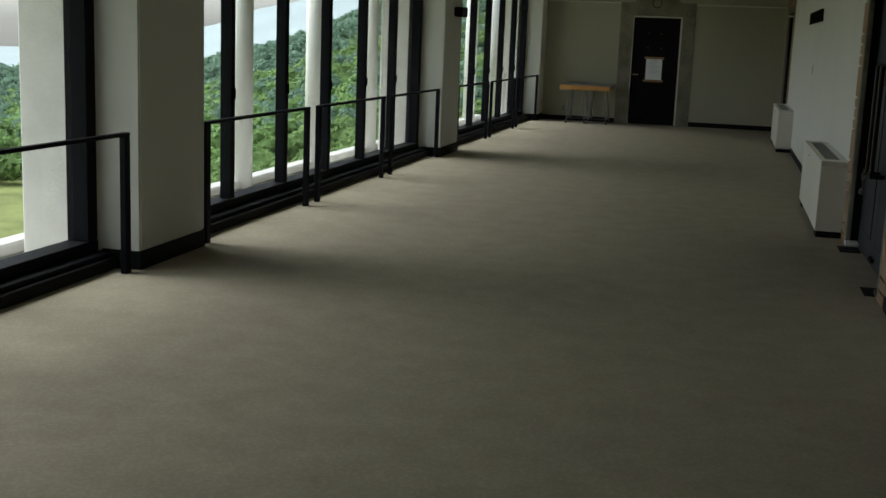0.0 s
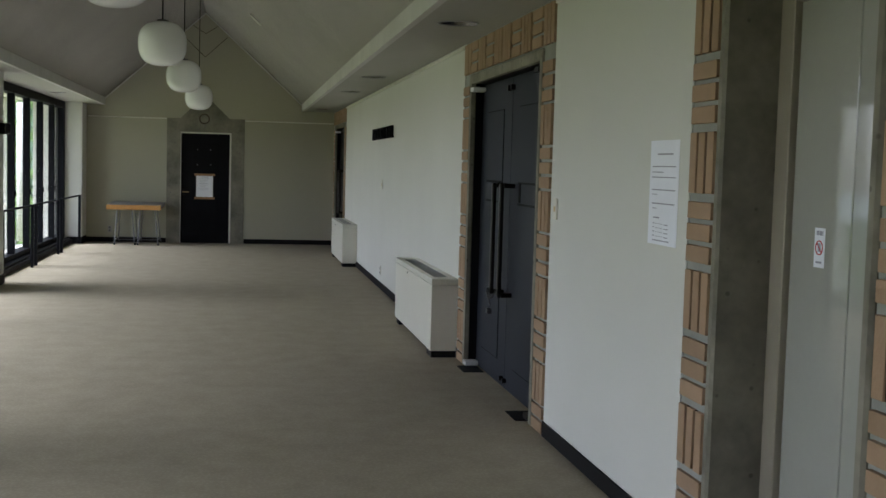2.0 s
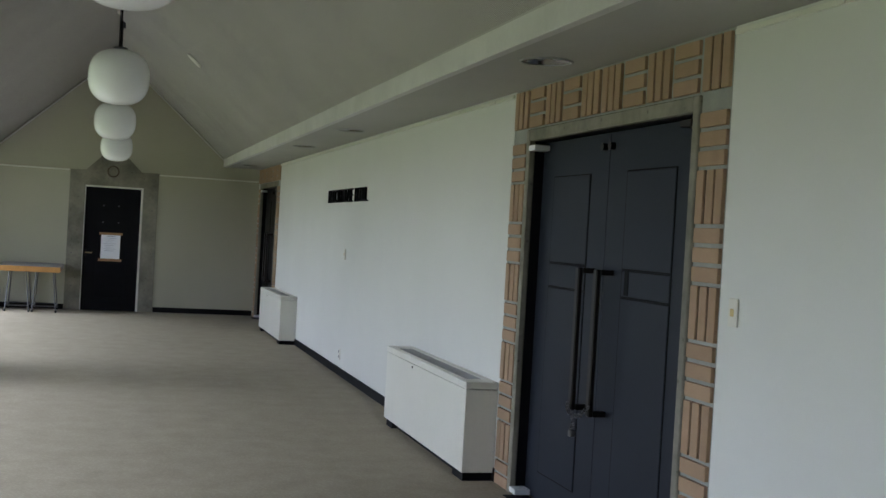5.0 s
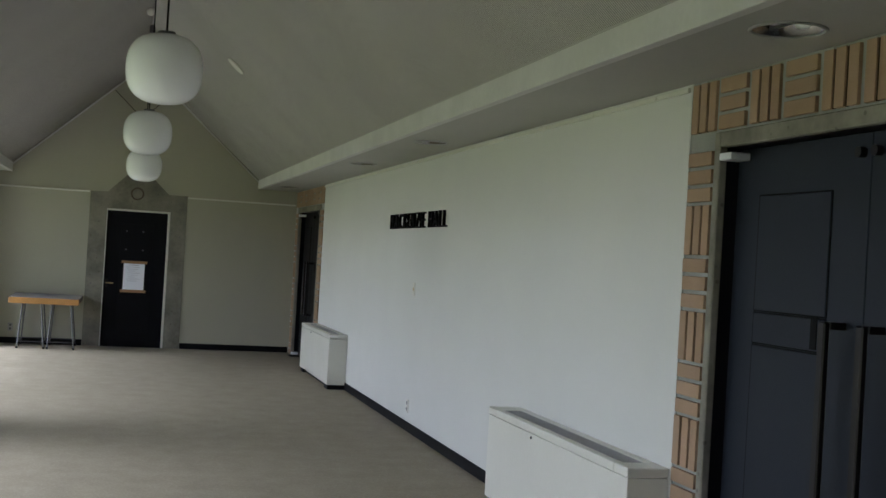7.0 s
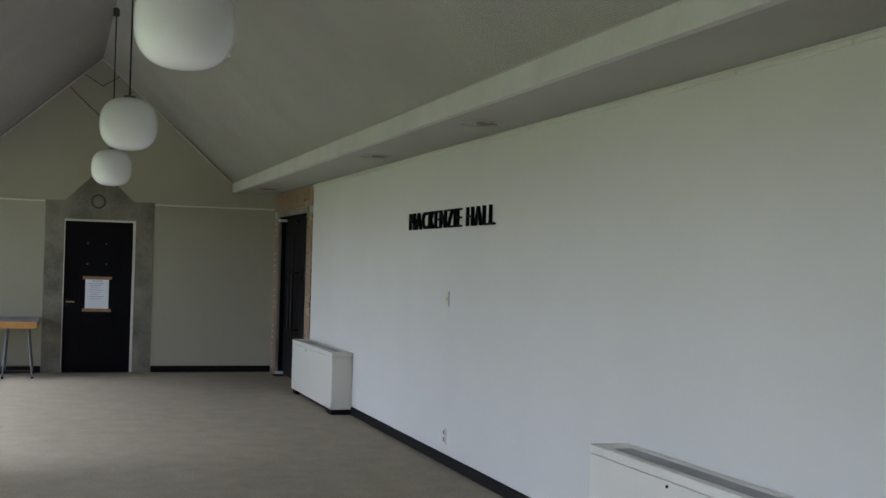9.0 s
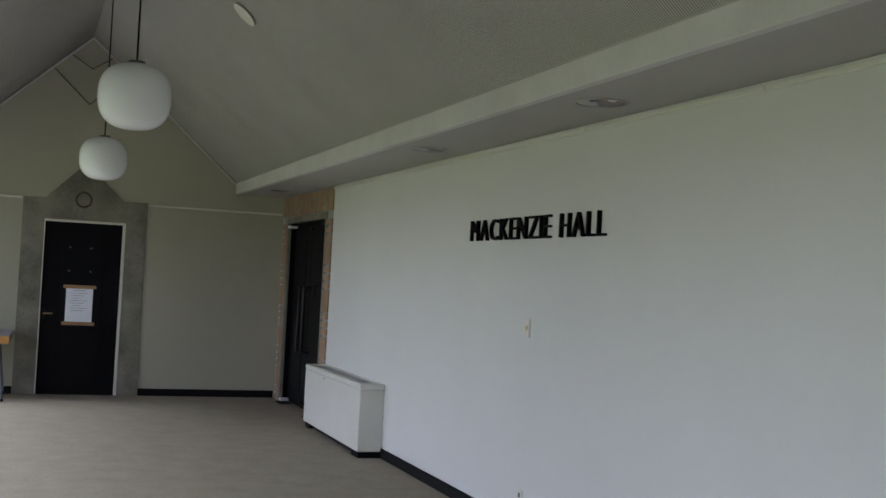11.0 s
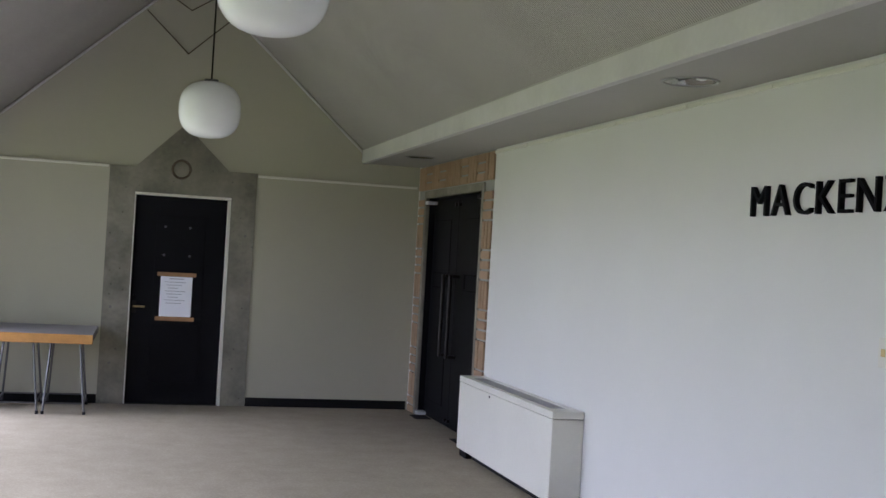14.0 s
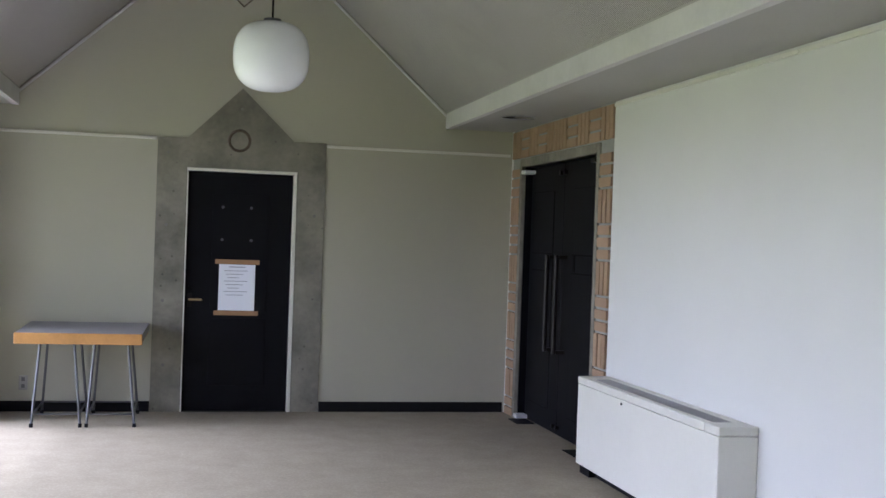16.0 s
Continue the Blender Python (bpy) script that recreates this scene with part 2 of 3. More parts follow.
def prism_y(profile, y0, y1):
    """A solid that runs along y with the given x, z outline."""
    bm = bmesh.new()
    a = [bm.verts.new((x, y0, z)) for x, z in profile]
    b = [bm.verts.new((x, y1, z)) for x, z in profile]
    n = len(profile)
    bm.faces.new(a)
    bm.faces.new(list(reversed(b)))
    for i in range(n):
        bm.faces.new((a[i], b[i], b[(i + 1) % n], a[(i + 1) % n]))
    return bm


def lathe(profile, n=32):
    """A turned body about z from radius, height pairs."""
    bm = bmesh.new()
    rings = []
    for r, z in profile:
        rings.append([bm.verts.new((r * math.cos(2 * math.pi * i / n), r * math.sin(2 * math.pi * i / n), z)) for i in range(n)])
    for p, q in zip(rings, rings[1:]):
        for i in range(n):
            bm.faces.new((p[i], p[(i + 1) % n], q[(i + 1) % n], q[i]))
    bm.faces.new(rings[0])
    bm.faces.new(rings[-1])
    return bm


def ring_lathe(profile, n=36):
    """A closed ring about z from an outline of radius, height pairs."""
    bm = bmesh.new()
    rings = [[bm.verts.new((r * math.cos(2 * math.pi * i / n), r * math.sin(2 * math.pi * i / n), z)) for i in range(n)] for r, z in profile]
    for p, q in zip(rings, rings[1:] + rings[:1]):
        for i in range(n):
            bm.faces.new((p[i], p[(i + 1) % n], q[(i + 1) % n], q[i]))
    return bm


def structure(name, bm, material, label, category):
    return tagged(link(name, bm, material), label, category, kind="structure")


# ---- floor and walls ----
structure("floor", box(GX - 0.1, WX + 0.3, BY, EY, -0.25, 0.0), CARPET, "beige grey loop pile carpet over the whole gallery floor", "floor")

# door wall: solid between the openings, lintel pieces above them
wall_e = thing("wall_east", "off-white cloth covered wall with three door openings", "wall", kind="structure")
spans, y = [], BY
for y0, y1 in DOORS.values():
    spans.append((y, y0 - BRICK_W))
    y = y1 + BRICK_W
spans.append((y, EY))
for y0, y1 in spans:
    if y1 - y0 > 0.02:
        part("wall_panel", box(WX, WX + 0.3, y0, y1, 0, SZ + 0.02), WALL, wall_e)
# mortar bed around each opening, set back a little behind the cloth
for key, (y0, y1) in DOORS.items():
    bm = bmesh.new()
    end = min(y1 + BRICK_W, EY)
    box(WX + 0.006, WX + 0.3, y0 - BRICK_W, y0, 0, SZ + 0.02, 0, bm)
    box(WX + 0.006, WX + 0.3, y1, end, 0, SZ + 0.02, 0, bm)
    box(WX + 0.006, WX + 0.3, y0, y1, 2.29, SZ + 0.02, 0, bm)
    part("brick_bed", bm, MORTAR, wall_e, "grey mortar bed round a door opening")

# end wall with its gable and the door opening
DX0, DX1, DTOP = -1.60, -0.655, 2.10
wall_n = thing("wall_north", "cream gable wall with a picture rail and a concrete door surround", "wall", kind="structure")
part("wall_panel", box(-3.9, DX0 - 0.25, EY, EY + 0.3, 0, 2.33), ENDWALL, wall_n)
part("wall_panel", box(DX1 + 0.245, WX + 0.3, EY, EY + 0.3, 0, 2.33), ENDWALL, wall_n)
part("gable", prism_y([(-3.9, 2.33), (-3.9, 2.62), (LX, FZ + 0.3), (CX, RZ + 0.3), (SX, FZ + 0.3), (WX + 0.3, 2.62), (WX + 0.3, 2.33),
                       (DX1 + 0.245, 2.33), (DX1 + 0.245, 2.31), (DX0 - 0.25, 2.31), (DX0 - 0.25, 2.33)], EY + 0.008, EY + 0.3), ENDWALL, wall_n)
part("concrete_surround", prism_y([(DX0 - 0.25, 0), (DX0 - 0.25, 2.345), (DX0, 2.352), (-1.15, 2.80), (DX1 - 0.04, 2.362), (DX1 + 0.245, 2.362),
                                   (DX1 + 0.245, 0), (DX1, 0), (DX1, DTOP), (DX0, DTOP), (DX0, 0)], EY - 0.012, EY + 0.29), CONCRETE, wall_n,
     "grey board-marked concrete surround with a pointed head")
structure("wall_south", box(-3.9, WX + 0.3, BY - 0.3, BY, 0, 4.6), WALL, "plain off-white wall added out of view to close the gallery", "wall")

# ceiling
LIGHT_R, LIGHT_X = 0.138, 0.972
LIGHTS_EAST = (0.2, 2.9, 5.6, 8.31, 13.43, 16.1, 21.43)
LIGHTS_WEST = (-5.2, 2.7, 10.85, 19.1)


def soffit(x0, x1, cx, ys, outer):
    """Plaster sheet with a round hole for each lamp, a slab above and a closed outer side."""
    bm, z, h, n = bmesh.new(), SZ + 0.004, 0.18, 32

    def quad(a, b, c, d):
        bm.faces.new([bm.verts.new((x, y, z)) for x, y in ((a, c), (b, c), (b, d), (a, d))])

    y = BY
    for c in ys:
        quad(x0, x1, y, c - h)
        quad(x0, cx - h, c - h, c + h)
        quad(cx + h, x1, c - h, c + h)
        ins, out = [], []
        for i in range(n):
            u, v = math.cos(2 * math.pi * i / n), math.sin(2 * math.pi * i / n)
            k = h / max(abs(u), abs(v))
            ins.append(bm.verts.new((cx + u * LIGHT_R, c + v * LIGHT_R, z)))
            out.append(bm.verts.new((cx + u * k, c + v * k, z)))
        for i in range(n):
            bm.faces.new((ins[i], out[i], out[(i + 1) % n], ins[(i + 1) % n]))
        y = c + h
    quad(x0, x1, y, EY)
    box(x0, x1, BY, EY, SZ + 0.125, FZ + 0.2, 0, bm)
    box(outer, outer + 0.02, BY, EY, SZ + 0.006, SZ + 0.124, 0, bm)
    return bm


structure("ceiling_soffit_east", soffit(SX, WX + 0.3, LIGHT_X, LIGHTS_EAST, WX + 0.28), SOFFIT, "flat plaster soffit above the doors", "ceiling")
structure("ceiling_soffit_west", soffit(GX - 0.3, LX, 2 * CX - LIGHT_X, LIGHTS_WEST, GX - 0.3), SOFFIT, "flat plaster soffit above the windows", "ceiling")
structure("ceiling_slope_east", prism_y([(SX + 0.02, FZ), (CX, RZ), (CX, RZ + 0.25), (SX + 0.3, FZ + 0.1)], BY, EY + 0.004), RIBBED,
          "grey finely ribbed acoustic board slope", "ceiling")
structure("ceiling_slope_west", prism_y([(LX - 0.02, FZ), (CX, RZ), (CX, RZ + 0.25), (LX - 0.3, FZ + 0.1)], BY, EY + 0.004), RIBBED,
          "grey finely ribbed acoustic board slope", "ceiling")
structure("trim_fascia_east", box(SX - 0.003, SX + 0.05, BY, EY, SZ, FZ + 0.006, 0.003), FASCIA, "smooth pale plaster fascia along the soffit edge", "trim")
structure("trim_fascia_west", box(LX - 0.05, LX + 0.003, BY, EY, SZ, FZ + 0.006, 0.003), FASCIA, "smooth pale plaster fascia along the soffit edge", "trim")
structure("roof", prism_y([(GX - 1.5, 2.91), (GX - 1.5, 3.05), (CX, RZ + 0.9), (WX + 0.6, 3.05), (WX + 0.6, 2.9), (CX, RZ + 0.7)], BY - 0.3, EY + 0.3), COLUMN,
          "pitched concrete roof", "roof")

for sx, nm in ((SX, "east"), (LX, "west")):
    d = Vector((CX - sx, 0, RZ - FZ)).normalized()
    bm = rod(Vector((sx, EY - 0.012, FZ)) - Vector((0, 0, 0.014)), Vector((CX, EY - 0.012, RZ)) - Vector((0, 0, 0.014)), 0.012, 8)
    structure("trim_gable_" + nm, bm, FASCIA, "thin pale trim where the sloped ceiling meets the gable", "trim")

# skirting
BB = 0.09
for y0, y1 in spans:
    if y1 - y0 > 0.1:
        structure("baseboard", box(WX - 0.01, WX - 0.002, y0, y1, 0, BB, 0.002), BASE, "black skirting along the wall foot", "skirting")
structure("baseboard", box(-3.5, DX0 - 0.253, EY - 0.012, EY - 0.002, 0, BB, 0.002), BASE, "black skirting along the wall foot", "skirting")
structure("baseboard", box(DX1 + 0.248, WX - 0.02, EY - 0.012, EY - 0.002, 0, BB, 0.002), BASE, "black skirting along the wall foot", "skirting")

# pillars between the window bays
for i, (y0, y1) in enumerate(PILLARS):
    p = thing("wall_pillar", "off-white plastered pillar with black skirting between the windows", "pillar", "window pillars", "structure")
    part("shaft", box(GX - 0.12, PX, y0, y1, 0, SZ + 0.02, 0.004), WALL, p)
    part("face_panel", box(PX, PX + 0.008, y0 + 0.012, y1, 0.13, SZ + 0.003, 0.002), WALL, p)
    part("skirting", box(GX + 0.04, PX + 0.012, y0 - 0.012, min(y1 + 0.012, EY - 0.02), 0, 0.12, 0.002), BASE, p, "black skirting")
    part("outer_fin", box(GX - 0.55, GX - 0.122, y0 + 0.02, min(y1 - 0.02, EY), -0.6, 2.655, 0.01), STUCCO, p, "rough white stucco fin outside")

# ---- windows ----
# unseen solid wall instead of a window bay, added to cut light from behind
structure("wall_west_added", box(GX - 0.12, PX, BY, PILLARS[0][0] - 0.002, 0, SZ + 0.02), WALL, "plain off-white wall added out of view to close the gallery", "wall")
bays = [(a[1], b[0]) for a, b in zip(PILLARS, PILLARS[1:])]
for i, (y0, y1) in enumerate(bays):
    w = thing("window_%d" % (i + 1), "floor to ceiling window bay in black steel frames", "window", "window bays", "structure")
    part("kick_box", box(GX - 0.1, PX - 0.15, y0 + 0.002, y1 - 0.002, 0.002, 0.075, 0.006), BASE, w, "black kick box")
    part("window_sill", box(GX - 0.1, PX - 0.19, y0 + 0.002, y1 - 0.002, 0.077, 0.105, 0.006), FRAME, w)
    part("bottom_frame", box(GX - 0.15, GX + 0.01, y0 + 0.002, y1 - 0.002, 0.107, 0.175, 0.004), FRAME, w)
    part("top_frame", box(GX - 0.15, GX + 0.01, y0 + 0.002, y1 - 0.002, 2.43, SZ, 0.004), FRAME, w)
    n = max(1, round((y1 - y0) / 1.17))
    step = (y1 - y0) / n
    for k in range(n + 1):
        c = y0 + k * step
        wd = 0.055 if k in (0, n) else 0.038
        c = min(max(c, y0 + wd + 0.002), y1 - wd - 0.002)
        part("mullion", box(GX - (0.145 if k in (0, n) else 0.09), GX + 0.006, c - wd, c + wd, 0.177, 2.428, 0.004), FRAME, w)
        if 0 < k < n:
            part("latch", box(GX + 0.006, GX + 0.025, c - 0.012, c + 0.012, 0.98, 1.07, 0.003), BLACK, w, "small black sash latch")
    for k in range(n):
        g = part("pane", box(GX - 0.052, GX - 0.046, y0 + k * step + 0.05, y0 + (k + 1) * step - 0.05, 0.16, 2.44), GLASS, w, "clear glass")
        g.visible_shadow = False


# guard rails in front of the panes
def guard_rail(y0, y1):
    r = thing("guard_rail", "dark flat steel guard rail standing before the window", "railing", "window guard rails", at=(PX - 0.03, y0, 0))
    L = y1 - y0
    for c in (0.03, L - 0.03):
        part("post", box(-0.02, 0.02, c - 0.032, c + 0.032, 0, 0.862, 0.003), FRAME, r)
    part("top_bar", box(-0.022, 0.022, 0, L, 0.862, 0.885, 0.003), FRAME, r)


for base in (-8.0, 0.0, 8.0):
    for y0, y1 in ((7.16, 9.27), (9.51, 11.62), (11.90, 14.06)):
        if y0 + base > -1.0:
            guard_rail(y0 + base, y1 + base)

# balcony, outer columns
structure("lower_storey", box(GX - 1.3, WX + 0.29, BY, EY + 0.29, -9.9, -0.61), COLUMN, "plain pale wall of the storeys below", "wall")
structure("balcony_slab", box(GX - 1.5, GX - 0.12, BY, EY + 2, -0.6, -0.22, 0.02), SLAB, "pale concrete balcony slab outside the windows", "balcony")
structure("balcony_kerb", box(GX - 1.5, GX - 1.3, BY, EY + 2, -0.218, -0.12, 0.02), SLAB, "pale concrete kerb on the balcony edge", "kerb")
structure("eaves", box(GX - 1.5, GX - 0.12, BY, EY + 2, 2.66, 2.90, 0.02), COLUMN, "pale concrete eaves above the balcony", "eaves")
for k in range(-6, 8):
    c = thing("outer_column", "round pale concrete column on the balcony", "column", "balcony columns", at=(-4.95, 11.5 + 2.35 * k, -0.22))
    part("shaft", lathe([(0.125, 0), (0.125, 2.885)], 24), COLUMN, c, smooth=True)


# ---- doors on the door wall ----
def hall_door(name, y0, y1, material, label, chained):
    """Pair of steel leaves in a concrete-edged opening, y0 nearest the start of the walk."""
    d = thing(name, label, "door", "double doors", "structure")
    jx = WX - 0.012
    # reveals are near black: shade inside the opening is put into their colour
    for a, b in ((y0 - 0.004, y0 + 0.05), (y1 - 0.05, y1 + 0.004)):
        part("jamb", box(jx, WX + 0.03, a, b, 0, 2.288, 0.006), CONCRETE, d)
        part("reveal", box(WX + 0.031, WX + 0.28, a + 0.003, b, 0, 2.286), DARKDOOR, d, "door reveal, its shade put into a near-black colour")
    part("head", box(jx, WX + 0.03, y0 + 0.051, y1 - 0.051, 2.215, 2.288, 0.006), CONCRETE, d)
    part("reveal", box(WX + 0.031, WX + 0.28, y0 + 0.051, y1 - 0.051, 2.215, 2.286), DARKDOOR, d, "door reveal, its shade put into a near-black colour")
    a, b, x = y0 + 0.052, y1 - 0.052, WX + 0.09
    part("back_board", box(WX + 0.281, WX + 0.31, y0 - 0.1, y1 + 0.1, -0.1, 2.35), BLACK, d)
    mid = (a + b) / 2 + 0.045
    for s, (l0, l1) in ((-1, (a, mid - 0.002)), (1, (mid + 0.002, b))):
        leaf = part("leaf", box(x, x + 0.05, l0, l1, 0.008, 2.208, 0.003), material, d)
        i0, i1 = sorted((mid + s * 0.24, mid + s * 0.785))
        for z0, z1 in ((1.475, 1.985), (1.33, 1.46), (0.185, 1.315)):
            part("raised_panel", box(x - 0.006, x - 0.0005, i0 + 0.004, i1 - 0.004, z0, z1, 0.002), material, leaf)
        bm = bmesh.new()
        for z0, z1 in ((1.475, 1.985), (1.33, 1.46), (0.185, 1.315)):
            for q in ((i0 - 0.004, i0 + 0.0035, z0 - 0.004, z1 + 0.004), (i1 - 0.0035, i1 + 0.004, z0 - 0.004, z1 + 0.004), (i0, i1, z0 - 0.007, z0), (i0, i1, z1, z1 + 0.007)):
                box(x - 0.0035, x - 0.0003, *q, 0, bm)
        part("panel_groove", bm, BLACK, leaf)
        pc = mid + s * 0.31
        part("finger_slot", box(x - 0.010, x - 0.0062, pc - 0.024, pc + 0.024, 1.335, 1.47, 0.002), BLACK, leaf, "narrow black finger slot")
        hc = mid + s * 0.12
        h = part("pull_handle", box(x - 0.105, x - 0.075, hc - 0.022, hc + 0.022, 0.67, 1.46, 0.006), BRONZE, leaf)
        for z in (0.685, 1.445):
            part("stand_off", box(x - 0.0745, x - 0.0005, hc - 0.02, hc + 0.02, z - 0.015, z + 0.015, 0.003), BRONZE, h)
        part("bolt_knob", rod((x - 0.03, mid + s * 0.05, 2.13), (x - 0.001, mid + s * 0.05, 2.13), 0.022, 14), BRONZE, leaf)
        part("foot_bolt", rod((x - 0.03, mid + s * 0.05, 0.07), (x - 0.001, mid + s * 0.05, 0.07), 0.018, 12), BRONZE, leaf)
    # far hinges get the window's glint as pale colour, near ones stay dark
    for z in (0.03, 2.17):
        part("pivot_hinge", box(WX - 0.016, x - 0.003, y1 - 0.16, y1 - 0.053, z - 0.017, z + 0.017, 0.004), GLINT, d, "steel pivot hinge, window glint put into its colour")
        part("pivot_hinge", box(WX - 0.016, x - 0.003, y0 + 0.053, y0 + 0.16, z - 0.017, z + 0.017, 0.004), BRONZE, d, "dark pivot hinge")
    for c in (y0 + 0.26, y1 - 0.25):
        part("floor_plate", box(WX - 0.075, WX + 0.085, c - 0.14, c + 0.14, 0.001, 0.006, 0.002), FRAME, d, "dark floor spring cover")
    if chained:
        ch = thing("door_chain", "steel chain with a padlock round the two pull handles", "chain", at=(x - 0.05, mid, 0.70))
        pts = [(-0.06, -0.14, 0.02), (-0.075, -0.08, -0.03), (-0.075, 0.0, -0.045), (-0.075, 0.08, -0.03), (-0.06, 0.14, 0.02)]
        allp = [Vector(p).lerp(Vector(q), f) for p, q in zip(pts, pts[1:]) for f in (0, 0.34, 0.67)] + [Vector((-0.075, 0.01, -0.05 - 0.028 * k)) for k in range(3)]
        for k, p in enumerate(allp):
            bm = bmesh.new()
            ring = [Vector((0.0 if k % 2 else 0.009 * math.sin(u), 0.019 * math.cos(u), 0.011 * math.sin(u))) + p for u in [j * math.pi / 4 for j in range(9)]]
            for u, v in zip(ring, ring[1:]):
                rod(u, v, 0.0032, 6, bm)
            part("chain_link", bm, STEEL, ch)
        part("padlock", box(-0.095, -0.06, -0.015, 0.025, -0.16, -0.12, 0.006), STEEL, ch, "small steel padlock")


hall_door("door_1", *DOORS["hall"], NAVY, "closed pair of blue-grey steel panel doors chained shut", True)
hall_door("door_2", *DOORS["far"], DARKDOOR, "closed pair of nearly black steel panel doors", False)

# lift in a deep recess
y0, y1 = DOORS["lift"]
lift = thing("lift_door", "closed cream enamelled lift doors in a deep concrete recess", "lift door", kind="structure")
for a, b in ((y0 - 0.004, y0 + 0.05), (y1 - 0.05, y1 + 0.004)):
    part("jamb", box(WX - 0.012, WX + 0.27, a, b, 0, 2.288, 0.012), CONCRETE, lift)
part("head", box(WX - 0.012, WX + 0.27, y0 + 0.051, y1 - 0.051, 2.236, 2.288, 0.006), CONCRETE, lift)
part("steel_frame", box(WX + 0.205, WX + 0.27, y1 - 0.155, y1 - 0.051, 0, 2.234, 0.004), LIFTFRAME, lift, "beige steel frame")
part("steel_frame", box(WX + 0.205, WX + 0.27, y0 + 0.051, y0 + 0.10, 0, 2.234, 0.004), LIFTFRAME, lift, "beige steel frame")
part("steel_frame", box(WX + 0.205, WX + 0.27, y0 + 0.101, y1 - 0.156, 2.20, 2.234, 0.004), LIFTFRAME, lift, "beige steel frame")
ym = 4.0
for a, b in ((y0 + 0.104, ym - 0.003), (ym + 0.003, y1 - 0.160)):
    part("leaf", box(WX + 0.232, WX + 0.274, a, b, 0.005, 2.199, 0.003), LIFT, lift)
part("back", box(WX + 0.275, WX + 0.3, y0, y1, 0, 2.4), BLACK, lift)
part("sill_plate", box(WX - 0.0, WX + 0.27, y0 + 0.052, y1 - 0.052, -0.01, 0.004), CHROME, lift)
st = thing("warning_sticker", "white sticker with a red prohibition ring on the lift door", "sticker", at=(WX + 0.2315, 4.205, 1.315))
part("sheet", box(-0.0015, 0, -0.036, 0.036, -0.07, 0.07), WHITEP, st)
bm = bmesh.new()
for k in range(24):
    u, v = k * math.pi / 12, (k + 1) * math.pi / 12
    rod((-0.002, 0.024 * math.cos(u), 0.024 * math.sin(u)), (-0.002, 0.024 * math.cos(v), 0.024 * math.sin(v)), 0.0025, 5, bm)
rod((-0.002, 0.017, 0.017), (-0.002, -0.017, -0.017), 0.0025, 5, bm)
part("ring", bm, RED, st, "red ring with a bar")
part("figure", box(-0.0025, -0.0016, -0.010, 0.010, -0.014, 0.016), INK, st)
for a, b, z in ((0.006, 0.022, 0.052), (-0.014, 0.002, 0.052), (-0.024, -0.018, 0.052)):
    part("print_bar", box(-0.0025, -0.0016, a, b, z - 0.008, z + 0.008), INK, st)
part("print_bar", box(-0.0025, -0.0016, -0.02, 0.02, -0.055, -0.048), INK, st)


# ---- end door ----
ed = thing("door_3", "closed black panelled door with a notice and a brass lever", "door", kind="structure", at=(0, EY, 0))
part("frame_side", box(DX1 - 0.034, DX1 - 0.002, -0.02, 0.10, 0, DTOP - 0.03, 0.003), CREAM, ed, "cream painted frame")
part("frame_side", box(DX0 + 0.002, DX0 + 0.014, -0.02, 0.10, 0, DTOP - 0.03, 0.003), CREAM, ed, "cream painted frame")
part("frame_head", box(DX0 + 0.002, DX1 - 0.002, -0.02, 0.10, DTOP - 0.028, DTOP - 0.002, 0.003), CREAM, ed, "cream painted frame")
lx0, lx1 = DX0 + 0.016, DX1 - 0.036
part("back_board", box(DX0 - 0.1, DX1 + 0.1, 0.292, 0.32, -0.1, DTOP + 0.1), BLACK, ed)
part("threshold", box(DX0, DX1, -0.01, 0.29, -0.02, 0.004), FRAME, ed)
leaf = part("leaf", box(lx0, lx1, 0.03, 0.075, 0.006, DTOP - 0.03, 0.003), DARKDOOR, ed)
for z0, z1 in ((0.22, 0.80), (0.86, 1.88)):
    part("raised_panel", box(lx0 + 0.21, lx1 - 0.2, 0.022, 0.0295, z0, z1, 0.004), DARKDOOR, leaf)
for x, z in ((-1.286, 1.769), (-1.043, 1.769), (-1.286, 1.487), (-1.036, 1.487)):
    part("screw_cap", rod((x, 0.012, z), (x, 0.0215, z), 0.013, 12), STEEL, leaf, "small steel screw cap")
part("rose", rod((-1.545, 0.02, 1.06), (-1.545, 0.0295, 1.06), 0.022, 16), BLACK, leaf)
part("lever", box(-1.555, -1.44, -0.012, 0.004, 0.955, 0.975, 0.005), BRASS, leaf, "brass lever handle")
part("lever_neck", rod((-1.545, 0.003, 0.965), (-1.545, 0.0295, 0.965), 0.01, 12), BRASS, leaf)
part("escutcheon", box(-1.565, -1.525, 0.024, 0.0295, 0.90, 1.02, 0.003), BRONZE, leaf)

notice = thing("notice_sheet", "white printed notice taped to the black door", "notice", at=(-1.148, EY + 0.0215, 1.075))
part("sheet", box(-0.155, 0.155, -0.0015, 0, -0.20, 0.20), WHITEP, notice)
for z in (0.222, -0.222):
    part("tape", box(-0.19, 0.19, -0.002, 0, z - 0.02, z + 0.02), PALEWOOD, notice, "brown adhesive tape")


def print_lines(owner, lines, horizontal_y):
    """Bars for writing that is too small to read."""
    for c, z, L, h in lines:
        if horizontal_y:
            part("print_bar", box(-0.0026, -0.0017, c - L / 2, c + L / 2, z - h * 0.32, z + h * 0.32), INK, owner)
        else:
            part("print_bar", box(c - L / 2, c + L / 2, -0.0026, -0.0017, z - h / 2, z + h / 2), INK, owner)


